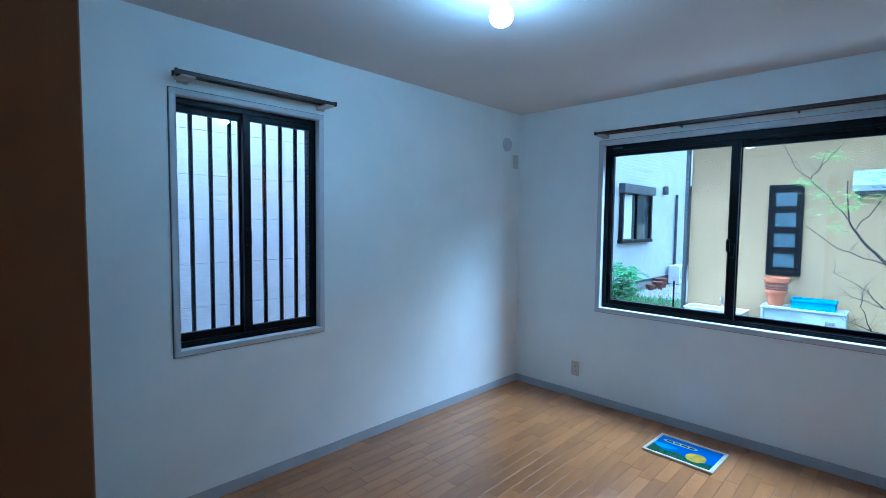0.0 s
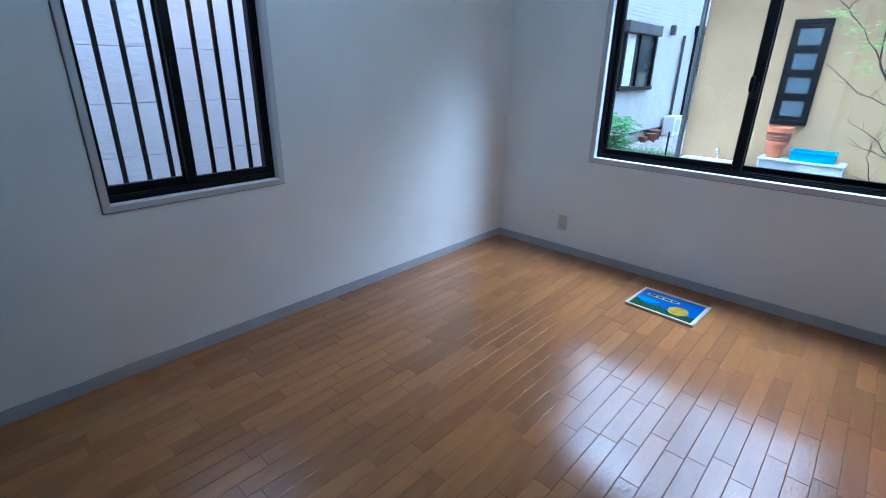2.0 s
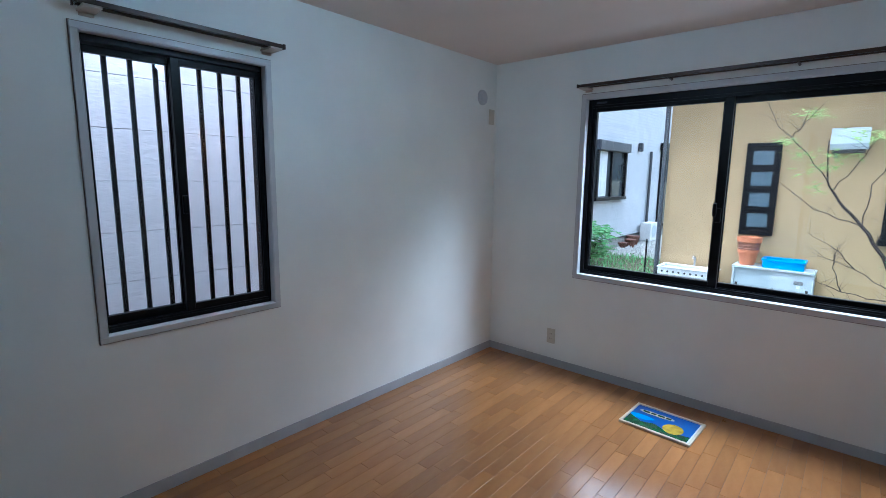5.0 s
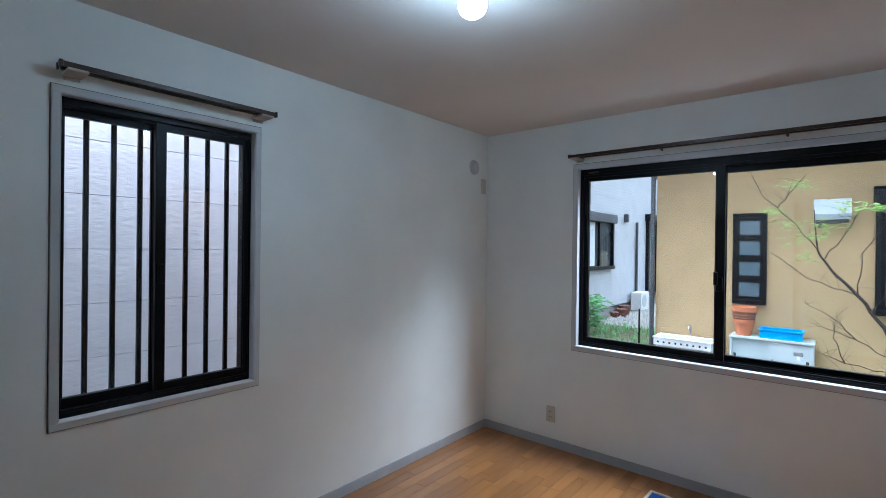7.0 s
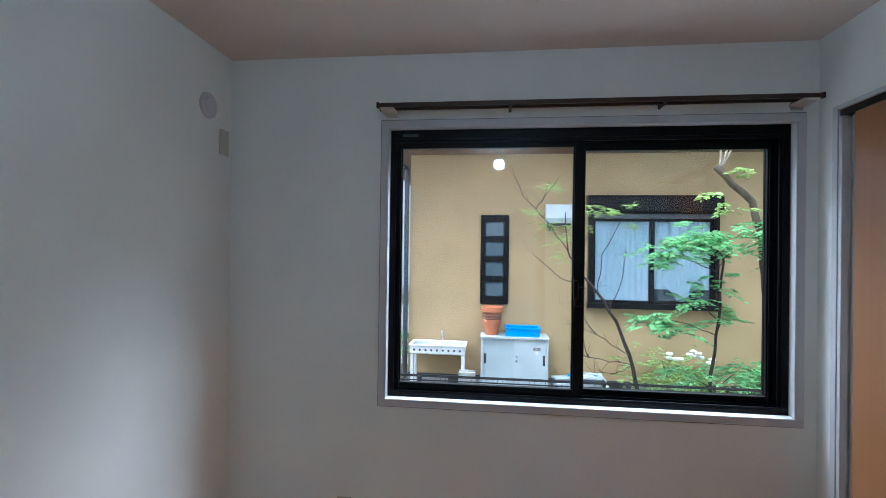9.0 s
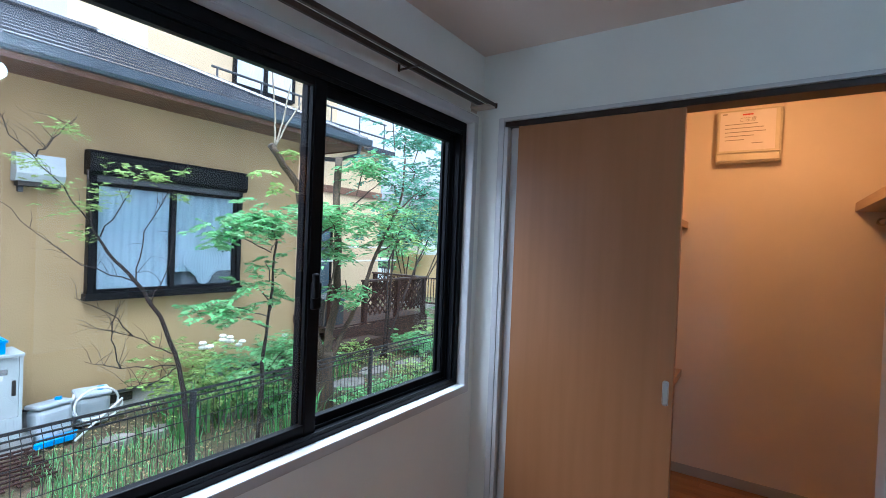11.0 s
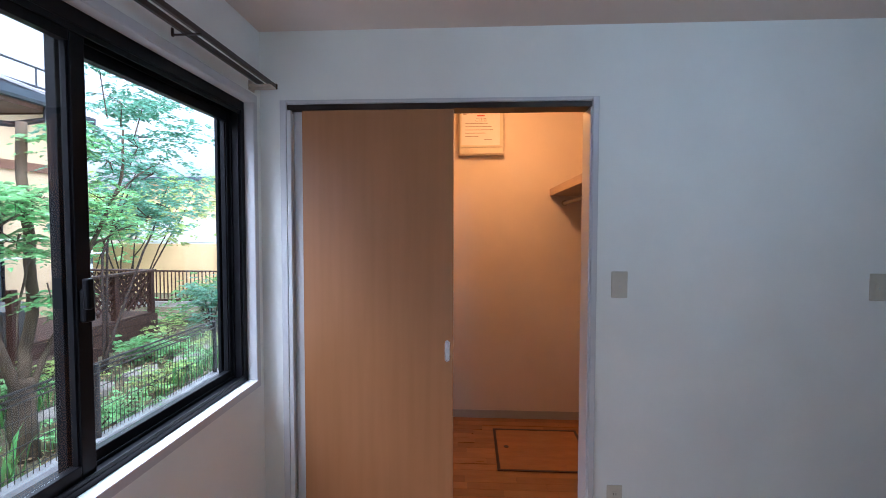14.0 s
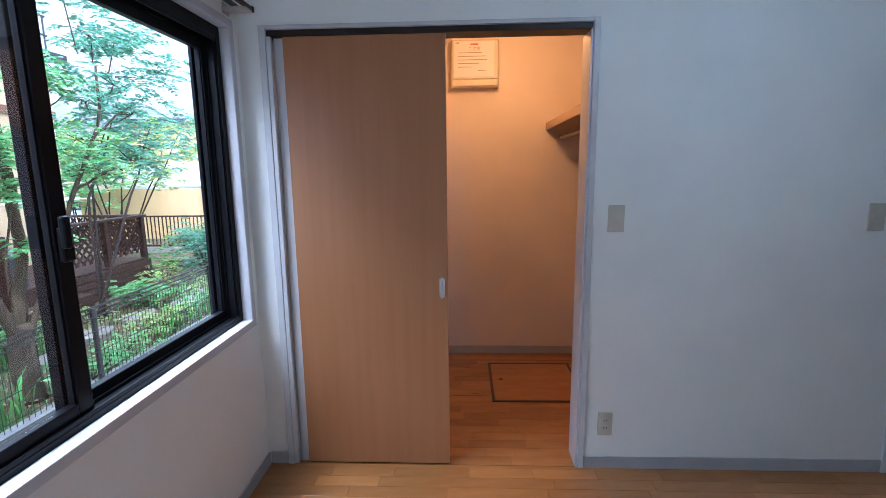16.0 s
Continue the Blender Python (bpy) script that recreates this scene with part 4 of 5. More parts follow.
part("pane", boxes((6.17, 6.80, 7.96, 7.98, 4.6, 5.5)), M_CURTAIN, uw)
part("pane", boxes((6.90, 7.55, 7.96, 7.98, 4.6, 5.5)), M_CURTAIN, uw)
part("wing_roof", boxes((5.2, 9.4, 6.35, 8.0, 3.5, 3.62), bevel=0.01), M_ROOF, wing)
for z in (3.95, 4.28):
    part("balcony_rail", T([(4.9, 6.6, z), (9.3, 6.6, z)], 0.022, 6), M_DKPIPE, wing)
for k in range(6):
    part("balcony_post", T([(5.0 + 0.85 * k, 6.6, 3.62), (5.0 + 0.85 * k, 6.6, 4.28)], 0.018, 6), M_DKPIPE, wing)
part("upper_eave", boxes((5.0, 9.3, 7.4, 12, 6.6, 6.75)), M_SOFFIT, wing)

deck = thing("wooden_deck", (7.7, 5.6, GZ), "brown wooden deck with lattice railing", "deck")
DX0, DX1, DY0, DY1, DZ = 6.25, 9.05, 5.0, 6.55, -0.10
for k in range(11):
    ya = DY0 + 0.142 * k
    part("deck_board", B(DX0, DX1, ya, ya + 0.134, DZ - 0.03, DZ, bevel=0.003), M_DECK, deck)
for k in range(4):
    part("skirt_board", B(DX0, DX1, DY0 - 0.03, DY0 - 0.001, GZ - 0.02 + 0.118 * k, GZ + 0.09 + 0.118 * k, bevel=0.003), M_DECK, deck)
    part("skirt_board", B(DX1 + 0.001, DX1 + 0.03, DY0 - 0.03, DY1, GZ - 0.02 + 0.118 * k, GZ + 0.09 + 0.118 * k, bevel=0.003), M_DECK, deck)
for px, py in ((DX0 + 0.05, DY0 + 0.04), (7.15, DY0 + 0.04), (8.1, DY0 + 0.04), (DX1 - 0.05, DY0 + 0.04), (DX1 - 0.05, DY1 - 0.06)):
    part("post", B(px - 0.045, px + 0.045, py - 0.045, py + 0.045, GZ, 0.66, bevel=0.004), M_LATTICE, deck)
part("top_rail", B(7.1, DX1 + 0.03, DY0 - 0.03, DY0 + 0.11, 0.661, 0.70, bevel=0.004), M_DECK, deck)
part("top_rail", B(DX1 - 0.12, DX1 + 0.03, DY0 + 0.111, DY1, 0.661, 0.70, bevel=0.004), M_DECK, deck)


def lattice(axis, a0, a1, c, z0, z1, step=0.14, w=0.034):
    """Two layers of crossing diagonal laths within a rectangle."""
    bm = bmesh.new()
    for sgn, off in ((1, -0.006), (-1, 0.006)):
        k = -(z1 - z0)
        while k < (a1 - a0) + (z1 - z0):
            pts = []
            if sgn > 0:
                u0, u1 = max(k, 0), min(k + (z1 - z0), a1 - a0)
                pts = [(u0, u0 - k), (u1, u1 - k)]
            else:
                u0, u1 = max(k, 0), min(k + (z1 - z0), a1 - a0)
                pts = [(u0, (z1 - z0) - (u0 - k)), (u1, (z1 - z0) - (u1 - k))]
            if u1 - u0 > 0.01:
                q = [((a0 + u, c + off, z0 + v) if axis == "x" else (c + off, a0 + u, z0 + v)) for u, v in pts]
                tube(bm, q, w * 0.46, 4)
            k += step
    return bm


part("lattice_panel", lattice("x", 7.2, 8.05, DY0 + 0.04, 0.02, 0.64), M_LATTICE, deck)
part("lattice_panel", lattice("x", 8.15, DX1 - 0.1, DY0 + 0.04, 0.02, 0.64), M_LATTICE, deck)
part("lattice_panel", lattice("y", DY0 + 0.1, DY1 - 0.1, DX1 - 0.05, 0.02, 0.64), M_LATTICE, deck)
part("lattice_panel", lattice("x", 6.5, 7.1, 5.9, -0.1, 0.35), M_LATTICE, deck)
solid("deck_step", boxes((6.0, 7.2, 4.62, 4.96, GZ, -0.33), bevel=0.006), M_DECK, "brown wooden step below the deck", "step")
bin_ = thing("storage_bin", (6.35, 5.35, DZ), "dark plastic storage bin on the deck", "bin")
part("body", prism([(5.15, DZ + 0.001), (5.62, DZ + 0.001), (5.62, 0.36), (5.15, 0.33)], "x", 6.28, 6.72), M_DKPIPE, bin_)
part("lid", prism([(5.12, 0.331), (5.65, 0.361), (5.65, 0.40), (5.4, 0.46), (5.12, 0.37)], "x", 6.25, 6.75), M_FROST, bin_)

# ---- things along the beige house ----
cab = thing("steel_cabinet", (1.55, 4.5, GZ), "pale grey steel cabinet with two sliding doors outdoors", "cabinet")
CX0, CX1, CY0, CY1, CZ0, CZ1 = 1.09, 2.005, 4.33, 4.70, -0.47, 0.31
part("body", boxes((CX0, CX0 + 0.025, CY0, CY1, CZ0, CZ1 - 0.03), (CX1 - 0.025, CX1, CY0, CY1, CZ0, CZ1 - 0.03), (CX0 + 0.025, CX1 - 0.025, CY1 - 0.02, CY1, CZ0, CZ1 - 0.03), (CX0 + 0.025, CX1 - 0.025, CY0, CY1 - 0.02, CZ0, CZ0 + 0.2)), M_CABINET, cab)
for k in range(16):
    part("plinth_rib", B(CX0 + 0.045 + 0.054 * k, CX0 + 0.062 + 0.054 * k, CY0 - 0.005, CY0 - 0.0005, CZ0 + 0.01, CZ0 + 0.185, bevel=0.002), M_CABINET, cab)
part("top", B(CX0 - 0.01, CX1 + 0.01, CY0 - 0.01, CY1 + 0.005, CZ1 - 0.029, CZ1, bevel=0.004), M_CABINET, cab)
d1 = part("door", B(CX0 + 0.027, 1.56, CY0 + 0.028, CY0 + 0.040, CZ0 + 0.205, CZ1 - 0.035, bevel=0.002), M_CABDOOR, cab)
d2 = part("door", B(1.54, CX1 - 0.027, CY0 + 0.010, CY0 + 0.024, CZ0 + 0.205, CZ1 - 0.035, bevel=0.002), M_CABINET, cab)
part("pull_slot", B(CX0 + 0.045, CX0 + 0.075, CY0 + 0.0255, CY0 + 0.0278, -0.07, 0.07), M_DARKSLOT, d1)
part("pull_slot", B(CX1 - 0.075, CX1 - 0.045, CY0 + 0.0075, CY0 + 0.0098, -0.07, 0.07), M_DARKSLOT, d2)
part("lock", B(1.565, 1.585, CY0 + 0.006, CY0 + 0.0098, 0.02, 0.05), M_CHROME, d2)
part("lock", B(1.565, 1.585, CY0 + 0.006, CY0 + 0.0098, -0.03, 0.0), M_CHROME, d2)
part("name_holder", B(1.80, 1.90, CY0 + 0.006, CY0 + 0.0098, 0.13, 0.18, bevel=0.001), M_CHROME, d2)
part("tag", B(1.835, 1.87, CY0 + 0.004, CY0 + 0.0058, 0.08, 0.128), M_WHITEPL, d2)
for ax, bx in ((CX0 + 0.01, CX0 + 0.16), (CX1 - 0.42, CX1 + 0.08)):
    solid("concrete_block", boxes((ax, bx, CY0 - 0.02, CY0 + 0.18, GZ - 0.03, CZ0 - 0.001), bevel=0.006), M_CONC, "rough grey concrete block under the cabinet", "block", group="blocks under the cabinet")
blk = thing("hollow_block", (0.93, 4.2, GZ), "grey hollow concrete block standing on end", "block")
bm = boxes((0.80, 1.02, 4.15, 4.19, GZ - 0.02, -0.16), (0.80, 1.02, 4.29, 4.33, GZ - 0.02, -0.16))
for k in range(4):
    box(bm, 0.80, 1.02, 4.19, 4.29, GZ - 0.02 + 0.128 * k, GZ + 0.02 + 0.128 * k)
part("body", bm, M_CONC, blk)
pot = thing("flower_pots", (1.235, 4.50, CZ1), "stack of nested terracotta and clear plastic flower pots", "flower pot")
pc = (1.235, 4.49, CZ1)
part("lower_pot", lathe([(0.088, 0.0), (0.118, 0.17), (0.132, 0.172), (0.134, 0.215), (0.126, 0.216)], pc), M_TERRA, pot, "terracotta pot", smooth=False)
part("plastic_pot", lathe([(0.124, 0.216), (0.136, 0.24), (0.130, 0.245), (0.140, 0.28), (0.134, 0.285), (0.142, 0.318)], pc), M_CLEARPOT, pot, "brown translucent pot")
part("upper_pot", lathe([(0.140, 0.318), (0.152, 0.33), (0.154, 0.392), (0.140, 0.393), (0.128, 0.35)], pc), M_TERRA, pot, "terracotta rim")
tub = thing("plastic_tray", (1.66, 4.5, CZ1), "bright blue plastic tray with raised rims", "tray")
bm = bmesh.new()
for a in ((1.43, 1.89, 4.37, 4.64, CZ1, CZ1 + 0.012), (1.43, 1.89, 4.37, 4.385, CZ1 + 0.012, CZ1 + 0.12), (1.43, 1.89, 4.625, 4.64, CZ1 + 0.012, CZ1 + 0.12), (1.43, 1.445, 4.385, 4.625, CZ1 + 0.012, CZ1 + 0.12), (1.875, 1.89, 4.385, 4.625, CZ1 + 0.012, CZ1 + 0.12)):
    box(bm, *a, bevel=0.003)
part("basin", bm, M_BLUETUB, tub)
part("rim", boxes((1.415, 1.905, 4.355, 4.37, CZ1 + 0.10, CZ1 + 0.125), (1.415, 1.905, 4.64, 4.655, CZ1 + 0.10, CZ1 + 0.125), (1.415, 1.43, 4.37, 4.64, CZ1 + 0.10, CZ1 + 0.125), (1.89, 1.905, 4.37, 4.64, CZ1 + 0.10, CZ1 + 0.125), bevel=0.003), M_BLUETUB, tub)
for k in range(3):
    part("rib", B(1.52 + 0.14 * k, 1.55 + 0.14 * k, 4.361, 4.369, CZ1 + 0.02, CZ1 + 0.098), M_BLUETUB, tub)


def tank(at, turn, tip, label):
    """A household tank with rounded body, spout and cap."""
    t = thing("plastic_tank", at, label, "tank", group="white tanks by the wall")
    m = Matrix.Translation(at) @ Matrix.Rotation(turn, 4, "Z") @ Matrix.Rotation(tip, 4, "X")
    for nm, bm, mm in (("body", B(-0.15, 0.15, -0.11, 0.11, 0.0, 0.30, bevel=0.045), M_TANK), ("lid", B(-0.155, 0.155, -0.115, 0.115, 0.301, 0.345, bevel=0.02), M_TANK), ("cap", T([(0.07, -0.02, 0.345), (0.07, -0.02, 0.375)], 0.03, 14), M_BLUETUB), ("spout", T([(-0.04, -0.11, 0.08), (-0.04, -0.15, 0.08), (-0.04, -0.16, 0.05)], 0.014, 8), M_TANK)):
        ob = part(nm, bm, mm, None)
        ob.matrix_basis = m
        ob.parent, ob.matrix_parent_inverse = t, t.matrix_basis.inverted()
    return t


tank((2.24, 4.40, GZ + 0.02), 0.25, -0.12, "weathered grey-white plastic tank leaning by the house wall")
tank((2.60, 4.52, GZ + 0.04), -0.15, 0.1, "weathered grey-white plastic tank with a coiled hose")
solid("garden_hose", T([(2.42, 4.43, -0.20)] + [(2.58 + 0.20 * math.cos(0.35 * k + 2.6), 4.40 - 0.006 * k, -0.30 + 0.16 * math.sin(0.35 * k + 2.6)) for k in range(30)] + [(2.35, 4.15, GZ + 0.02)], 0.011, 8), M_WHITEPL, "white garden hose in loose coils over the tanks", "hose", smooth=True)
solid("blue_dustpan", prism([(2.04, 4.14), (2.36, 4.18), (2.42, 4.30), (2.10, 4.27)], "z", GZ + 0.03, GZ + 0.075), M_BLUETUB, "flat blue plastic pan on the ground", "dustpan")
trellis = thing("wooden_trellis", (1.25, 3.9, GZ), "dark brown wooden lattice lying on the ground", "trellis")
for k in range(9):
    part("lath", B(0.45, 2.05, 3.52 + 0.085 * k, 3.545 + 0.085 * k, GZ + 0.032, GZ + 0.046), M_LATTICE, trellis)
for k in range(15):
    part("lath", B(0.5 + 0.107 * k, 0.53 + 0.107 * k, 3.48, 4.24, GZ + 0.018, GZ + 0.031), M_LATTICE, trellis)
sink = thing("garden_sink", (0.47, 4.45, GZ), "white outdoor sink with a row of holes and chrome tap", "sink")
bm = boxes((0.10, 0.87, 4.30, 4.325, 0.045, 0.15), (0.10, 0.87, 4.62, 4.645, 0.045, 0.15), (0.10, 0.125, 4.325, 4.62, 0.045, 0.15), (0.845, 0.87, 4.325, 4.62, 0.045, 0.15), (0.125, 0.845, 4.325, 4.62, 0.03, 0.06), bevel=0.006)
part("basin", bm, M_WHITEPL, sink)
part("rim", boxes((0.085, 0.885, 4.285, 4.33, 0.1505, 0.168), (0.085, 0.885, 4.61, 4.70, 0.1505, 0.168), (0.085, 0.13, 4.33, 4.61, 0.1505, 0.168), (0.84, 0.885, 4.33, 4.61, 0.1505, 0.168), bevel=0.004), M_WHITEPL, sink)
for k in range(9):
    part("hole", T([(0.165 + 0.08 * k, 4.2995, 0.095), (0.165 + 0.08 * k, 4.2965, 0.095)], 0.016, 12), M_DARKSLOT, sink)
for px, py in ((0.13, 4.33), (0.84, 4.33), (0.13, 4.61), (0.84, 4.61)):
    part("leg", B(px - 0.018, px + 0.018, py - 0.018, py + 0.018, GZ - 0.02, 0.029), M_WHITEPL, sink)
part("tap", T([(0.52, 4.70, 0.05), (0.52, 4.70, 0.30), (0.52, 4.66, 0.335), (0.52, 4.60, 0.325), (0.52, 4.58, 0.29)], [0.016, 0.014, 0.013, 0.012, 0.011], 10), M_CHROME, sink)

# ---- white house at the end of the side yard ----
wh = thing("white_house", (-3.1, 12, GZ), "white brick-faced two-storey house with black framed windows", "house")
part("wall", boxes((-9, -3.10, 6.5, 24, -0.28, 6.5)), M_WBRICK, wh)
part("foundation", boxes((-9, -3.12, 6.5, 24, GZ - 0.4, -0.281)), M_CONC, wh)
part("foundation_drip", boxes((-3.10, -3.075, 6.5, 24, -0.31, -0.275)), M_DKPIPE, wh)
bm = bmesh.new()
for k in range(62):
    box(bm, -3.0985, -3.089, 6.5, 24, -0.27 + 0.092 * k, -0.27 + 0.092 * k + 0.082)
part("brick_course", bm, M_WBRICK, wh, "rows of white brick facing")
ww = part("window", boxes((-3.088, -2.98, 9.0, 9.1, 0.98, 2.25), (-3.088, -2.98, 11.0, 11.1, 0.98, 2.25), (-3.088, -2.96, 8.95, 11.15, 0.88, 0.98), (-3.06, -3.0, 10.0, 10.09, 0.98, 2.25), bevel=0.006), M_BLACK, wh, "black framed sliding window with shutter box")
part("shutter_box", boxes((-3.088, -2.90, 8.95, 11.15, 2.2505, 2.52), bevel=0.02), M_DKPIPE, ww)
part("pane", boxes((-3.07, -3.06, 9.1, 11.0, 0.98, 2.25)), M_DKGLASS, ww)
part("curtain", boxes((-3.055, -3.045, 9.12, 9.75, 1.0, 2.23)), M_CURTAIN, ww)
wd = part("window", boxes((-3.088, -2.98, 14.5, 14.62, -0.1, 2.5), (-3.088, -2.98, 16.9, 17.0, -0.1, 2.5), (-3.088, -2.96, 14.4, 17.1, -0.2, -0.1), (-3.088, -2.9, 14.4, 17.1, 2.5, 2.75), (-3.06, -3.0, 15.6, 15.72, -0.1, 2.5)), M_BLACK, wh, "tall black framed glass door")
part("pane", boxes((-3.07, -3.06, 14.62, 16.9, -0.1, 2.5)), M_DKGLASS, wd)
part("downpipe", T([(-3.03, 13.35, 2.4), (-3.03, 13.35, -0.2)], 0.045, 8), M_DKPIPE, wh)
part("wall_lamp", boxes((-3.088, -2.95, 12.2, 12.35, 2.35, 2.62), bevel=0.03), M_DKPIPE, wh)
acu = thing("air_conditioner", (-2.83, 13.1, GZ), "white outdoor air-conditioner unit on the ground", "air conditioner")
part("body", B(-3.0, -2.66, 12.7, 13.5, GZ + 0.05, 0.06, bevel=0.015), M_WHITEPL, acu)
part("feet", boxes((-2.98, -2.68, 12.8, 12.88, GZ - 0.03, GZ + 0.049), (-2.98, -2.68, 13.32, 13.4, GZ - 0.03, GZ + 0.049)), M_DKPIPE, acu)
part("grille", T([(-2.6595, 13.0, -0.22), (-2.645, 13.0, -0.22)], 0.2, 20), M_CABDOOR, acu)
for px, py, r in ((-2.80, 11.3, 0.15), (-2.90, 11.8, 0.18), (-2.85, 10.8, 0.12)):
    solid("planter_pot", lathe([(r * 0.7, 0.0), (r, r * 1.5), (r * 1.12, r * 1.5), (r * 1.12, r * 1.8), (r, r * 1.8)], (px, py, GZ - 0.03)), M_DKTERRA, "weathered terracotta planter pot by the white house", "flower pot", group="planter pots")
solid("yard_pole", T([(-0.98, 7.1, GZ - 0.03), (-0.98, 7.1, 0.22)], 0.018, 8), M_BLACK, "thin black post in the side yard", "post")
rng = random.Random(77)
v, fcs = [], []
for _ in range(2600):
    x, y, r = rng.uniform(-2.95, -0.4), rng.uniform(9.6, 15.5), rng.uniform(0.03, 0.09)
    i = len(v)
    v += [(x + r * math.cos(a), y + r * math.sin(a), GZ - 0.03) for a in (0, 1.3, 2.5, 3.8, 5.0)] + [(x + rng.uniform(-0.02, 0.02), y, GZ + r * 0.9)]
    fcs += [(i + k, i + (k + 1) % 5, i + 5) for k in range(5)]
tagged(new("gravel", from_arrays("gravel", v, fcs, M_GRAVEL)), "pale grey loose stones in the side yard", "gravel", kind="stuff")
solid("yard_wall", boxes((-2.9, 0.0, 6.3, 6.42, GZ - 0.05, -0.50)), M_CONC, "low concrete edging in the side yard", "edging", "structure")

# ---- far side: bar fence, tan wall, white building, car ----
bf = thing("bar_fence", (12.5, 7, GZ), "dark upright bar fence behind the garden", "fence")
for k in range(44):
    y = 4.2 + 0.105 * k
    part("bar", B(12.49, 12.51, y - 0.011, y + 0.011, -0.40, 0.32), M_LATTICE, bf)
part("rail", B(12.48, 12.52, 4.15, 8.8, 0.32, 0.36), M_LATTICE, bf)
part("rail", B(12.48, 12.52, 4.15, 8.8, -0.46, -0.41), M_LATTICE, bf)
part("curb", boxes((12.4, 12.6, 4.0, 8.9, GZ - 0.1, -0.461)), M_CONC, bf)
solid("tan_wall", boxes((15.0, 15.2, 2.0, 11.2, GZ - 0.1, 0.98)), M_FARTAN, "tan plastered boundary wall", "wall", "structure")
far = thing("white_building", (17, 8, GZ), "far white building with panelled front", "building")
part("wall", boxes((16.0, 22.0, 1.0, 10.4, GZ - 0.1, 1.75)), M_FARWHITE, far)
for k in range(7):
    part("panel", B(15.96, 15.999, 1.2 + 1.3 * k, 2.4 + 1.3 * k, 1.02, 1.62), M_FARWHITE, far)
part("upper_storey", boxes((18.0, 24.0, 0.0, 11.5, 1.751, 3.3)), M_FARTAN, far)
part("roof", boxes((17.7, 24.3, -0.3, 11.8, 3.301, 3.42)), M_GUTTER, far)
car = thing("parked_car", (17.2, 12.8, GZ), "silver-white parked car beyond the garden", "car")
part("body", prism([(11.2, -0.40), (15.0, -0.40), (15.05, 0.05), (14.2, 0.2), (13.6, 0.62), (12.0, 0.65), (11.4, 0.2), (11.15, 0.1)], "x", 16.4, 18.0), M_FARWHITE, car)
part("side_window", prism([(11.65, 0.22), (13.85, 0.22), (13.5, 0.56), (12.1, 0.58)], "x", 16.385, 16.399), M_DKGLASS, car)
for yw in (11.95, 14.2):
    part("wheel", T([(16.36, yw, -0.30), (16.55, yw, -0.30)], 0.30, 18), M_DKPIPE, car)
mast = thing("utility_pole", (32, 22, GZ), "grey concrete utility pole with crossarm", "utility pole")
part("pole", T([(32, 22, GZ - 0.3), (32, 22, 8.5)], [0.17, 0.11], 10), M_CONC, mast)
part("crossarm", B(31.95, 32.05, 21.1, 22.9, 7.7, 7.82), M_DKPIPE, mast)


# ---- planting ----
def leaf_arrays(rng, sprays, leaflets, size, flat=0.35, verts=None, faces=None):
    """Small folded leaflets in pairs along short stalks; sprays are (place, direction, length)."""
    verts, faces = verts if verts is not None else [], faces if faces is not None else []
    for at, way, length in sprays:
        at, way = Vector(at), Vector(way).normalized()
        side = way.cross(Vector((0, 0, 1)))
        side = side.normalized() if side.length > 0.05 else Vector((1, 0, 0))
        up = side.cross(way)
        for k in range(leaflets):
            u = (k // 2 + 1) / (leaflets // 2 + 0.5)
            sg = 1 if k % 2 else -1
            if k == leaflets - 1:
                d = way
            else:
                d = (side * sg * 0.9 + way * (0.35 + 0.3 * rng.random())).normalized()
            base = at + way * (length * u) + Vector((0, 0, -0.25 * length * u * u))
            s = size * (0.7 + 0.6 * rng.random()) * (1.15 - 0.4 * abs(u - 0.5))
            n = (up + Vector((rng.uniform(-1, 1), rng.uniform(-1, 1), 0)) * flat).normalized()
            w = n.cross(d).normalized() * s * 0.25
            i = len(verts)
            tip = base + d * s - n * s * 0.18
            near, far_ = base + d * s * 0.28 + n * s * 0.05, base + d * s * 0.68 + n * s * 0.01
            verts += [tuple(base), tuple(near + w), tuple(far_ + w * 0.86), tuple(tip), tuple(far_ - w * 0.86), tuple(near - w)]
            faces += [(i, i + 1, i + 2, i + 3), (i, i + 3, i + 4, i + 5)]
    return verts, faces


def spray_cloud(rng, centres, count, spread, length, rise=0.15):
    out = []
    for _ in range(count):
        c, r = rng.choice(centres)
        off = Vector((rng.gauss(0, 1) * r, rng.gauss(0, 1) * r * spread, rng.gauss(0, 0.45) * r))
        a = rng.uniform(0, 2 * math.pi)
        out.append((Vector(c) + off, (math.cos(a), math.sin(a), rng.uniform(-0.3, rise)), length * rng.uniform(0.6, 1.25)))
    return out


def limb(parent, name, pts, r0, r1, material, wob=0.0, seg=8):
    n = len(pts)
    rng = random.Random(len(name) + n)
    pts = [Vector(p) for p in pts]
    fine, rad = [], []
    for i in range(n - 1):
        for k in range(4):
            u = k / 4
            fine.append(pts[i].lerp(pts[i + 1], u) + Vector([rng.uniform(-wob, wob) for _ in range(3)]) * (1 if i + k else 0))
            rad.append((r0 + (r1 - r0) * (i + u) / (n - 1)) * rng.uniform(0.93, 1.07))
    fine.append(pts[-1])
    rad.append(r1)
    return part(name, T(fine, rad, seg), material, parent, smooth=True)


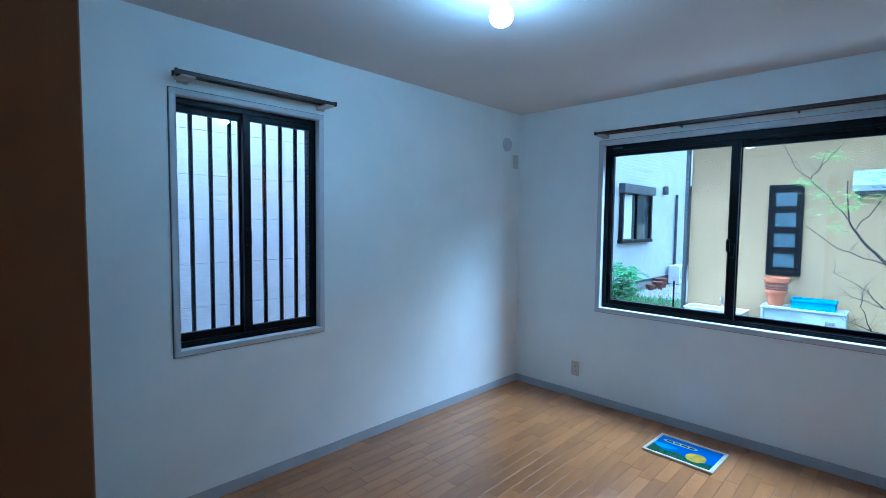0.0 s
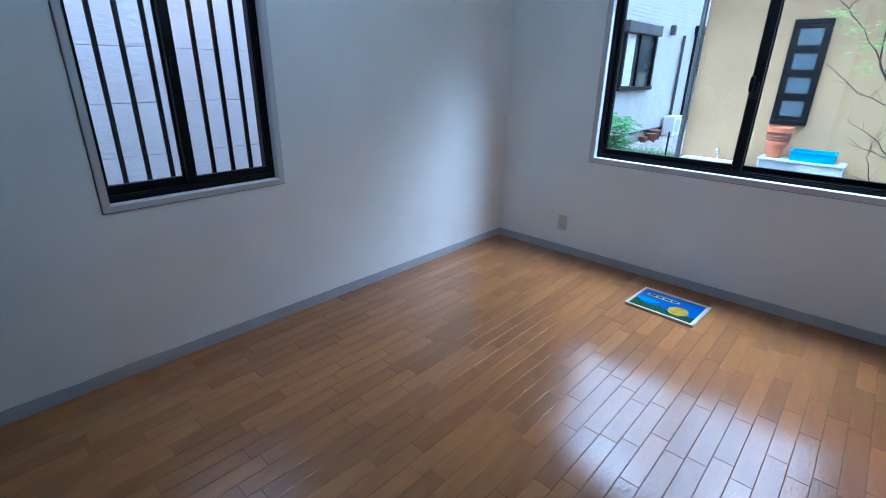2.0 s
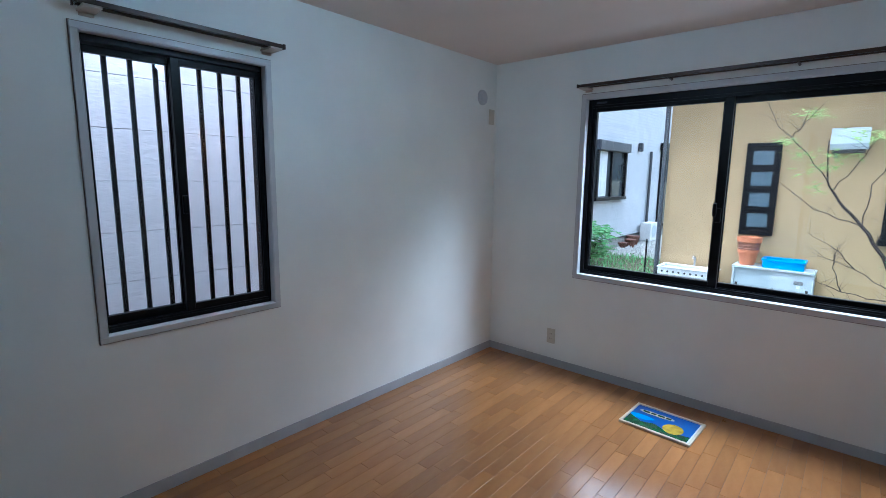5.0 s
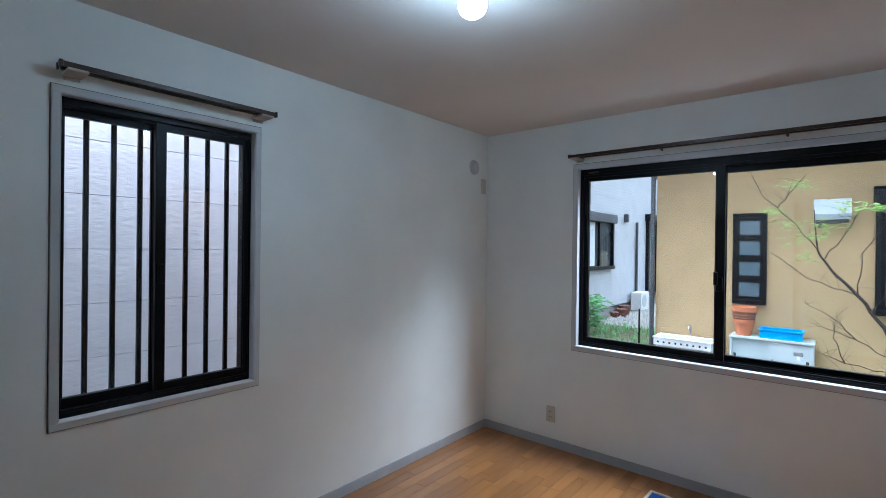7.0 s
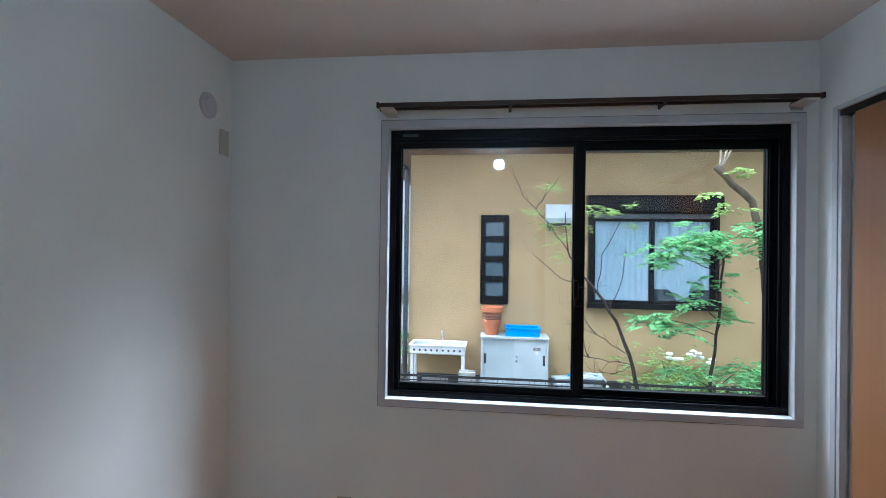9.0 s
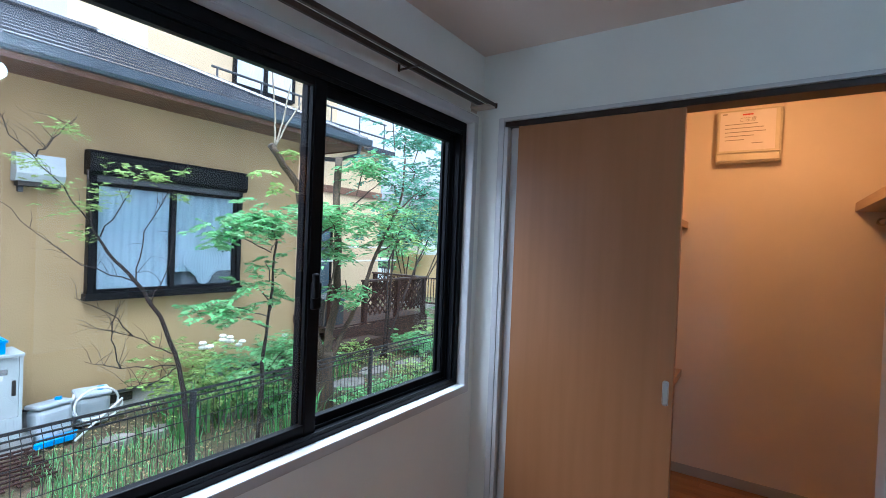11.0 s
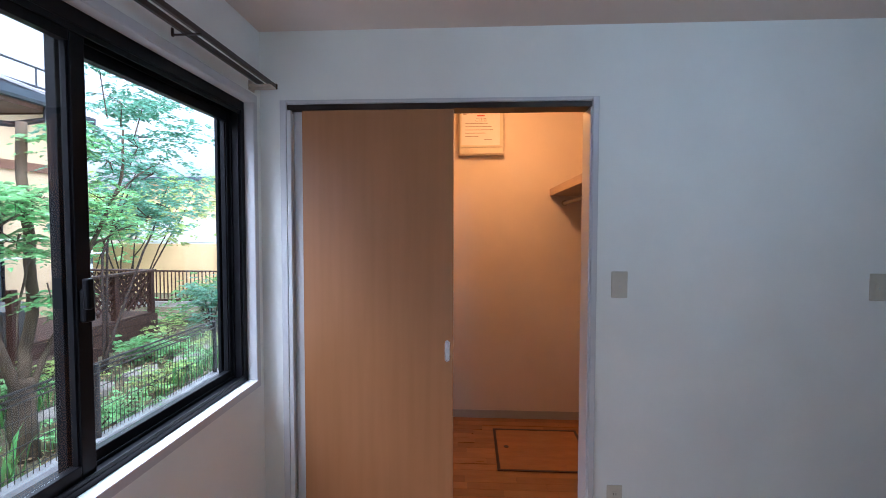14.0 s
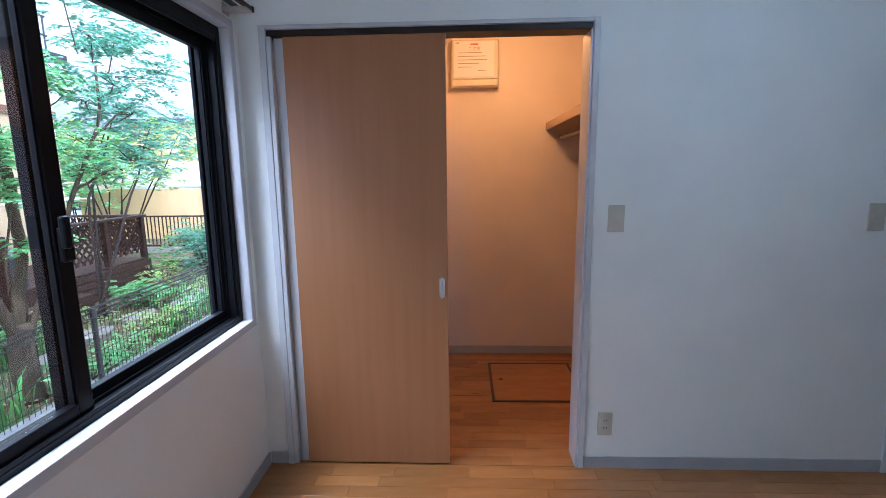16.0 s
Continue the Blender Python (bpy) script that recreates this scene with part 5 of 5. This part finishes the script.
def twigs(parent, rng, centres, root, count, material, r=0.004):
    bm = bmesh.new()
    for _ in range(count):
        c, rad = rng.choice(centres)
        e = Vector(c) + Vector((rng.gauss(0, 1), rng.gauss(0, 0.6), rng.gauss(0, 0.4))) * rad
        m = Vector(c).lerp(e, 0.5) + Vector((0, 0, 0.04))
        tube(bm, [Vector(root).lerp(Vector(c), rng.uniform(0.55, 0.9)), Vector(c), m, e], [r * 1.8, r * 1.4, r, r * 0.5], 5, cap=False)
    return part("twigs", bm, material, parent)


# the large pruned tree
tree = thing("garden_tree", (4.35, 2.97, GZ), "pruned multi-stemmed tree with pinnate green leaves", "tree")
limb(tree, "trunk", [(4.40, 2.98, GZ - 0.05), (4.36, 2.97, -0.35), (4.35, 2.97, -0.05), (4.36, 2.97, 0.14)], 0.115, 0.085, M_BARK, 0.006, 12)
limb(tree, "limb", [(4.33, 2.96, 0.0), (4.25, 2.95, 0.20), (4.09, 2.95, 0.65), (4.00, 2.95, 1.14), (3.98, 2.95, 1.61), (3.87, 2.95, 2.02), (3.50, 2.92, 2.37)], 0.048, 0.034, M_BARK, 0.008)
limb(tree, "limb", [(4.38, 2.98, 0.02), (4.47, 3.05, 0.34), (4.63, 3.1, 0.67), (4.61, 3.1, 1.34), (4.56, 3.1, 1.94), (4.58, 3.1, 2.44)], 0.052, 0.042, M_BARK, 0.01)
limb(tree, "limb", [(4.38, 2.95, -0.12), (4.46, 2.92, 0.14), (4.60, 2.9, 0.42), (4.85, 2.9, 0.80), (5.08, 2.9, 1.28), (5.33, 2.9, 1.66), (5.55, 2.9, 2.05), (5.65, 2.95, 2.6)], 0.034, 0.012, M_BARK, 0.008)
for q in ((3.46, 2.9, 3.30), (3.74, 2.95, 3.05), (3.92, 2.95, 2.95)):
    limb(tree, "shoot", [(3.55, 2.92, 2.34), (3.60 + 0.3 * (q[0] - 3.6), 2.93, 2.62), q], 0.012, 0.006, M_PALEBARK, 0.004, 6)
for a, b, c in (((4.6, 3.1, 1.7), (4.85, 3.0, 1.95), (5.1, 2.9, 2.2)), ((5.08, 2.9, 1.28), (5.4, 2.85, 1.45), (5.9, 2.8, 1.6)), ((4.0, 2.95, 1.4), (4.3, 2.85, 1.6), (4.7, 2.8, 1.75)), ((4.62, 3.1, 1.2), (4.3, 2.9, 0.85), (4.15, 2.8, 0.45)), ((5.4, 2.9, 1.8), (5.8, 2.9, 2.1), (6.2, 2.9, 2.3))):
    limb(tree, "branch", [a, b, c], 0.014, 0.005, M_BARK, 0.01, 6)
rng = random.Random(11)
CROWN = [((4.45, 2.9, 1.72), 0.22), ((4.9, 2.9, 1.66), 0.22), ((4.2, 2.8, 1.72), 0.20), ((3.95, 2.8, 1.72), 0.14), ((5.4, 2.9, 1.50), 0.20), ((4.25, 2.85, 1.35), 0.14), ((4.5, 2.8, 0.85), 0.12), ((4.75, 2.85, 2.35), 0.14), ((5.2, 2.9, 1.8), 0.22)]
v, fcs = leaf_arrays(rng, spray_cloud(rng, CROWN, 300, 0.8, 0.22), 11, 0.062, 0.6)
part("crown", bmesh.new(), M_LEAF, tree).data = from_arrays("crown", v, fcs, M_LEAF)
CROWN2 = [((5.5, 3.0, 2.2), 0.26), ((5.95, 3.0, 2.45), 0.26), ((6.2, 3.0, 2.15), 0.25), ((5.95, 2.9, 1.6), 0.25), ((6.3, 2.9, 1.75), 0.22), ((5.2, 3.0, 2.45), 0.18), ((5.7, 3.0, 2.9), 0.22), ((6.2, 3.1, 3.0), 0.2), ((5.5, 3.1, 3.3), 0.2)]
v, fcs = leaf_arrays(rng, spray_cloud(rng, CROWN2, 330, 0.9, 0.16), 9, 0.06, 0.6)
part("crown", bmesh.new(), M_LEAFBLUE, tree).data = from_arrays("crown_right", v, fcs, M_LEAFBLUE)
v, fcs = leaf_arrays(rng, spray_cloud(rng, [((3.50, 2.9, 2.12), 0.08), ((3.62, 2.9, 1.95), 0.07), ((3.72, 2.95, 2.34), 0.06)], 22, 0.8, 0.10), 5, 0.075)
part("crown", bmesh.new(), M_LEAFYELLOW, tree).data = from_arrays("crown_stub", v, fcs, M_LEAFYELLOW)
twigs(tree, rng, CROWN, (4.6, 3.0, 1.3), 40, M_BARK)
twigs(tree, rng, CROWN2, (5.5, 2.9, 1.9), 40, M_BARK)

# sapling with pinnate leaves
sap = thing("young_tree", (3.42, 2.85, GZ), "slender young tree with layered pinnate leaves", "tree")
limb(sap, "trunk", [(3.42, 2.85, GZ - 0.04), (3.44, 2.85, 0.23), (3.52, 2.85, 0.78), (3.55, 2.85, 1.40), (3.49, 2.85, 1.62)], 0.022, 0.006, M_DKBARK, 0.012, 8)
SAPC = [((3.12, 2.8, 1.60), 0.17), ((2.92, 2.8, 1.48), 0.14), ((3.35, 2.85, 1.62), 0.12), ((3.44, 2.85, 1.20), 0.12), ((3.25, 2.8, 1.0), 0.12), ((2.86, 2.8, 0.84), 0.10), ((3.62, 2.85, 1.5), 0.10), ((3.55, 2.85, 0.85), 0.10), ((3.05, 2.8, 0.72), 0.10), ((3.7, 2.85, 0.3), 0.09), ((3.2, 2.85, 0.25), 0.10)]
for c, r in SAPC:
    limb(sap, "branch", [(3.50, 2.85, max(0.1, c[2] - 0.18)), ((3.5 + c[0]) / 2, 2.83, c[2] - 0.06), c], 0.006, 0.003, M_DKBARK, 0.006, 5)
rng = random.Random(5)
v, fcs = leaf_arrays(rng, spray_cloud(rng, SAPC[:3] * 2 + SAPC, 210, 0.9, 0.17), 11, 0.062, 0.6)
part("crown", bmesh.new(), M_LEAF, sap).data = from_arrays("sapling_crown", v, fcs, M_LEAF)

# bare leaning shrub
shrub = thing("leaning_shrub", (2.86, 3.05, GZ), "dark leaning shrub with bare twigs and sparse leaves", "shrub")
limb(shrub, "trunk", [(2.86, 3.05, GZ - 0.04), (2.82, 3.05, -0.15), (2.75, 3.05, 0.27), (2.58, 3.05, 0.74), (2.38, 3.05, 1.04), (2.17, 3.05, 1.29), (2.06, 3.05, 1.49), (2.03, 3.05, 1.91)], 0.027, 0.005, M_DKBARK, 0.008, 8)
BR = [
    [(2.72, 3.05, 0.29), (2.29, 3.05, 0.35), (2.04, 3.05, 0.45)], [(2.68, 3.05, 0.40), (2.37, 3.05, 0.60), (2.00, 3.05, 0.74)],
    [(2.38, 3.05, 1.04), (1.99, 3.0, 1.19), (1.63, 3.0, 1.50)], [(2.06, 3.05, 1.49), (1.80, 3.05, 1.84), (1.58, 3.05, 2.08), (1.43, 3.05, 2.44)],
    [(2.38, 3.05, 1.04), (2.41, 3.0, 1.46), (2.75, 3.0, 2.07)], [(1.72, 3.05, 1.95), (1.82, 3.05, 2.1), (1.95, 3.05, 2.28)],
    [(2.5, 3.05, 0.85), (2.62, 3.0, 1.2), (2.66, 3.0, 1.5)], [(2.29, 3.05, 0.35), (2.2, 3.0, 0.6), (2.22, 3.0, 0.85)], [(2.12, 3.05, 1.4), (2.3, 3.1, 1.7), (2.42, 3.1, 1.95)],
    [(2.37, 3.05, 0.60), (2.2, 3.0, 0.8), (1.95, 3.0, 0.95)], [(2.75, 3.05, 0.27), (2.55, 3.0, 0.2), (2.3, 2.95, 0.22)]]
for b in BR:
    limb(shrub, "branch", b, 0.0058, 0.0018, M_DKBARK, 0.014, 6)
rng = random.Random(8)
bm = bmesh.new()
for b in BR + BR:
    for k in range(5):
        i = rng.randrange(len(b) - 1)
        p = Vector(b[i]).lerp(Vector(b[i + 1]), rng.random())
        q = p + Vector((rng.uniform(-0.22, 0.12), rng.uniform(-0.1, 0.1), rng.uniform(-0.02, 0.22)))
        tube(bm, [p, p.lerp(q, 0.5) + Vector((0.01, 0, 0.015)), q], [0.0025, 0.0018, 0.001], 4, cap=False)
part("twigs", bm, M_DKBARK, shrub)
TUFTS = [((2.25, 3.03, 1.94), 0.09), ((2.42, 3.03, 1.92), 0.06), ((2.52, 3.03, 1.91), 0.03), ((1.85, 3.03, 1.62), 0.09), ((1.88, 3.03, 2.18), 0.05), ((1.80, 3.03, 1.77), 0.06), ((1.95, 3.03, 1.42), 0.08), ((2.15, 3.03, 1.74), 0.08), ((2.05, 3.03, 1.63), 0.07), ((2.70, 3.03, 1.98), 0.03), ((2.72, 3.03, 1.75), 0.03), ((1.68, 3.03, 1.90), 0.04)]
v, fcs = leaf_arrays(rng, spray_cloud(rng, TUFTS, 300, 0.7, 0.06, 0.7), 7, 0.021, 1.2)
part("crown", bmesh.new(), M_LEAFYELLOW, shrub).data = from_arrays("shrub_leaves", v, fcs, M_LEAFYELLOW)

# trees farther back
def back_tree(name, at, stems, centres, count, leaf, size, label, seed, length=0.2, lean=0.5):
    t = thing(name, at, label, "tree")
    r = random.Random(seed)
    for k in range(stems):
        c, _ = centres[k % len(centres)]
        mid = Vector(at).lerp(Vector(c), 0.5) + Vector((r.uniform(-0.2, 0.2), r.uniform(-0.2, 0.2), 0.3))
        limb(t, "trunk" if k == 0 else "limb", [Vector(at) + Vector((r.uniform(-0.15, 0.15), r.uniform(-0.15, 0.15), -0.05)), mid, c], 0.026, 0.007, M_DKBARK, 0.02, 7)
    vv, ff = leaf_arrays(r, spray_cloud(r, centres, count, 1.0, length), 9, size, 0.7)
    part("crown", bmesh.new(), leaf, t).data = from_arrays(name + "_crown", vv, ff, leaf)
    return t


back_tree("broadleaf_tree", (6.75, 4.2, GZ), 3, [((7.5, 4.3, 2.2), 0.36), ((7.9, 4.4, 2.5), 0.36), ((8.6, 4.4, 2.2), 0.40), ((9.2, 4.5, 2.0), 0.40), ((7.2, 4.3, 1.7), 0.30), ((8.2, 4.4, 1.75), 0.34), ((9.8, 4.5, 2.3), 0.35), ((8.4, 4.5, 2.9), 0.30), ((7.5, 4.3, 3.3), 0.22), ((8.2, 4.4, 3.7), 0.22), ((8.9, 4.4, 3.3), 0.2), ((7.8, 4.4, 4.1), 0.2)], 430, M_LEAFBLUE, 0.080, "spreading broadleaf tree with airy cool-green crown", 21, 0.22)
back_tree("clump_tree", (12.0, 7.8, GZ), 7, [((11.6, 8.2, 2.0), 0.6), ((12.0, 7.4, 2.2), 0.6), ((12.3, 6.6, 2.0), 0.6), ((11.8, 6.9, 1.5), 0.5), ((12.1, 6.0, 2.4), 0.5), ((11.6, 8.8, 2.4), 0.5)], 300, M_LEAFYELLOW, 0.12, "multi-stemmed light green tree before the wall", 22, 0.28)
back_tree("hedge_tree", (14.2, 10.8, GZ), 5, [((14.0, 10.4, 1.2), 0.7), ((14.2, 11.4, 1.9), 0.8), ((13.8, 12.2, 1.0), 0.7), ((14.4, 9.6, 2.2), 0.7)], 420, M_LEAF, 0.13, "dense green tree beyond the deck", 23, 0.28)


def bush(name, at, radius, height, count, leaf, size, label, seed, flowers=0):
    t = thing(name, at, label, "bush")
    r = random.Random(seed)
    cs = [((at[0] + r.gauss(0, radius * 0.5), at[1] + r.gauss(0, radius * 0.35), at[2] + height * r.uniform(0.2, 0.9)), radius * 0.35) for _ in range(9)]
    bm = bmesh.new()
    for c, _ in cs:
        tube(bm, [at, Vector(at).lerp(Vector(c), 0.6), c], [0.012, 0.008, 0.004], 5)
    part("stems", bm, M_DKBARK, t)
    vv, ff = leaf_arrays(r, spray_cloud(r, cs, count, 1.0, size * 2.2, 0.5), 7, size, 0.7)
    part("foliage", bmesh.new(), leaf, t).data = from_arrays(name + "_foliage", vv, ff, leaf)
    for k in range(flowers):
        c, _ = r.choice(cs)
        p = Vector((at[0] + r.uniform(-0.25, 0.45), at[1] + r.uniform(-0.25, 0.0), at[2] + height + r.uniform(-0.10, 0.06)))
        part("flower", lathe([(0.01, 0), (0.034, 0.008), (0.044, 0.024), (0.032, 0.040), (0.008, 0.038)], p, 9), M_FLOWER, t)
    return t


bush("flowering_bush", (3.60, 4.10, GZ), 0.62, 0.76, 620, M_LEAFYELLOW, 0.046, "leafy bush with a few white blooms by the house", 31, 11)
bush("flowering_bush", (4.55, 4.25, GZ), 0.5, 0.65, 420, M_LEAF, 0.048, "low green bush by the house corner", 32)
bush("garden_bush", (9.4, 4.1, GZ), 0.6, 1.0, 260, M_LEAFBLUE, 0.07, "rounded blue-green bush before the deck", 33)
bush("garden_bush", (7.5, 4.0, GZ), 0.4, 0.35, 160, M_LEAF, 0.07, "low spreading green bush beside the path", 34)
bush("garden_bush", (10.8, 5.0, GZ), 0.8, 0.9, 260, M_LEAFDARK, 0.08, "deep green bush near the bar fence", 35)
for k, (bx, by, br, bh) in enumerate(((5.3, 2.85, 0.34, 0.28), (6.2, 2.95, 0.36, 0.30), (7.0, 3.05, 0.36, 0.24), (8.1, 3.1, 0.4, 0.3), (9.2, 3.0, 0.45, 0.34), (6.3, 4.25, 0.4, 0.34), (5.4, 4.2, 0.36, 0.36), (8.4, 4.3, 0.42, 0.42))):
    bush("garden_bush", (bx, by, GZ), br, bh, 95, M_LEAFYELLOW if k % 2 else M_LEAF, 0.045, "low clump of fresh green leaves in the garden bed", 60 + k)
for k, (bx, by) in enumerate(((3.95, 3.3), (4.75, 2.72))):
    bush("garden_bush", (bx, by, GZ), 0.26, 0.30, 90, M_LEAF if k % 2 else M_LEAFDARK, 0.05, "low green leafy clump behind the wire fence", 80 + k)
bush("bamboo_grass", (-2.60, 7.9, GZ), 0.42, 1.0, 240, M_LEAF, 0.09, "light green bamboo grass in the side yard", 36)

stones = thing("stepping_stones", (7, 3.5, GZ), "row of grey stepping stones in the garden", "stepping stones", kind="structure")
for k in range(9):
    cx, cy = 5.3 + 0.75 * k, 3.55 + 0.18 * math.sin(1.3 * k)
    rr = random.Random(k)
    part("stone", prism([(cx + 0.30 * math.cos(a) * rr.uniform(0.85, 1.1), cy + 0.19 * math.sin(a) * rr.uniform(0.85, 1.1)) for a in (2 * math.pi * i / 11 for i in range(11))], "z", GZ - 0.04, GZ + 0.045), M_STONE, stones)
for k in range(5):
    cx, cy = 2.6 + 0.35 * k, 3.85 - 0.05 * k
    rr = random.Random(40 + k)
    part("stone", prism([(cx + 0.16 * math.cos(a) * rr.uniform(0.8, 1.1), cy + 0.12 * math.sin(a) * rr.uniform(0.8, 1.1)) for a in (2 * math.pi * i / 9 for i in range(9))], "z", GZ - 0.04, GZ + 0.05), M_STONE, stones)


def blades(name, areas, seed, leaf, label, tall=False):
    """Grass and strap leaves as thin tapering blades."""
    r, verts, faces = random.Random(seed), [], []
    for xa, xb, ya, yb, count, h, w in areas:
        for _ in range(count):
            x, y = r.uniform(xa, xb), r.uniform(ya, yb)
            a, hh = r.uniform(0, 6.28), h * r.uniform(0.5, 1.2)
            dx, dy = math.cos(a) * hh * 0.45, math.sin(a) * hh * 0.45
            px, py = -math.sin(a) * w, math.cos(a) * w
            i = len(verts)
            verts += [(x - px, y - py, GZ - 0.03), (x + px, y + py, GZ - 0.03), (x + dx * 0.4 + px * 0.9, y + dy * 0.4 + py * 0.9, GZ + hh * 0.62), (x + dx * 0.4 - px * 0.9, y + dy * 0.4 - py * 0.9, GZ + hh * 0.62), (x + dx, y + dy, GZ + hh * r.uniform(0.75, 1.0))]
            faces += [(i, i + 1, i + 2, i + 3), (i + 3, i + 2, i + 4)]
    tagged(new(name, from_arrays(name, verts, faces, leaf)), label, "plants", kind="stuff")


blades("grass", [(1.9, 3.0, 2.6, 4.0, 900, 0.10, 0.004), (3.0, 5.2, 2.6, 4.5, 350, 0.10, 0.005), (5.0, 9.5, 2.6, 4.6, 650, 0.09, 0.006), (-3.0, 0.0, 6.6, 9.8, 1500, 0.07, 0.010), (0.3, 2.2, 2.6, 3.4, 400, 0.09, 0.004)], 51, M_LEAF, "short green grass and weeds over the soil")
blades("strap_leaves", [(2.95, 4.2, 3.4, 4.0, 150, 0.50, 0.013), (3.55, 4.1, 2.6, 2.9, 45, 0.40, 0.012), (5.8, 8.0, 2.65, 3.0, 110, 0.32, 0.012), (4.8, 5.6, 3.7, 4.3, 60, 0.40, 0.012)], 52, M_LEAFDARK, "clumps of long strap-shaped green leaves")
rng = random.Random(61)
v, fcs = [], []
for _ in range(2600):
    x, y = rng.uniform(2.1, 8), rng.uniform(2.46, 4.6)
    a, s = rng.uniform(0, 6.28), rng.uniform(0.014, 0.034)
    i = len(v)
    v += [(x, y, GZ + 0.02), (x + s * math.cos(a), y + s * math.sin(a), GZ + 0.03), (x + 1.4 * s * math.cos(a + 0.6), y + 1.4 * s * math.sin(a + 0.6), GZ + 0.022), (x + s * math.cos(a + 1.2), y + s * math.sin(a + 1.2), GZ + 0.035)]
    fcs.append((i, i + 1, i + 2, i + 3))
M_LITTER = leaf_mat("fallen_leaf", (0.30, 0.21, 0.10), 0.1)
tagged(new("fallen_leaves", from_arrays("fallen_leaves", v, fcs, M_LITTER)), "scattered brown and yellow fallen leaves on the soil", "leaves", kind="stuff")

# ---- floor strips, last ----
rng = random.Random(71)
SW = 0.0729
shared = {}


def strip_mesh(length):
    if length not in shared:
        shared[length] = finish("plank", B(-SW / 2 + 0.0007, SW / 2 - 0.0007, 0.0007, length - 0.0007, -0.010, 0.0, bevel=0.0014), M_PLANK)
    return shared[length]


rest, made = bmesh.new(), 0
cols = int(W / SW) + 1
for c in range(cols):
    xc = 0.0395 + SW * c
    if xc + SW / 2 > W + 0.004:
        continue
    y = S - rng.uniform(0, 0.4)
    while y < 0:
        length = rng.choice((0.303, 0.364, 0.455, 0.455))
        ya, yb = max(y, S), min(y + length, 0.0)
        whole = ya == y and yb == y + length
        if yb - ya > 0.02:
            if whole and ya > -3.25 and made < 298:
                ob = new("plank", strip_mesh(length))
                ob.location = (xc, ya, 0)
                ob.parent = floor
                made += 1
            else:
                box(rest, xc - SW / 2 + 0.0005, xc + SW / 2 - 0.0005, ya + 0.0005, yb - 0.0005, -0.010, 0.0)
        y += length
box(rest, W - 0.035, W - 0.0005, S, 0.0, -0.010, -0.0003)
for c in range(22):
    xc = W + 0.04 + SW * c
    if xc > XB:
        break
    y = -3.8 - rng.uniform(0, 0.4)
    while y < -0.05:
        length = rng.choice((0.303, 0.455))
        ya, yb = max(y, -3.8), min(y + length, -0.05)
        hit_hatch = xc + SW / 2 > HX0 and xc - SW / 2 < HX1 and yb > HY0 and ya < HY1
        if yb - ya > 0.02:
            box(rest, xc - SW / 2 + 0.0005, xc + SW / 2 - 0.0005, ya + 0.0005, yb - 0.0005, -0.010, -0.003 if hit_hatch else 0.0)
        y += length
ob = part("plank_rest", rest, M_PLANKS, floor)
tagged(ob, kind="stuff")
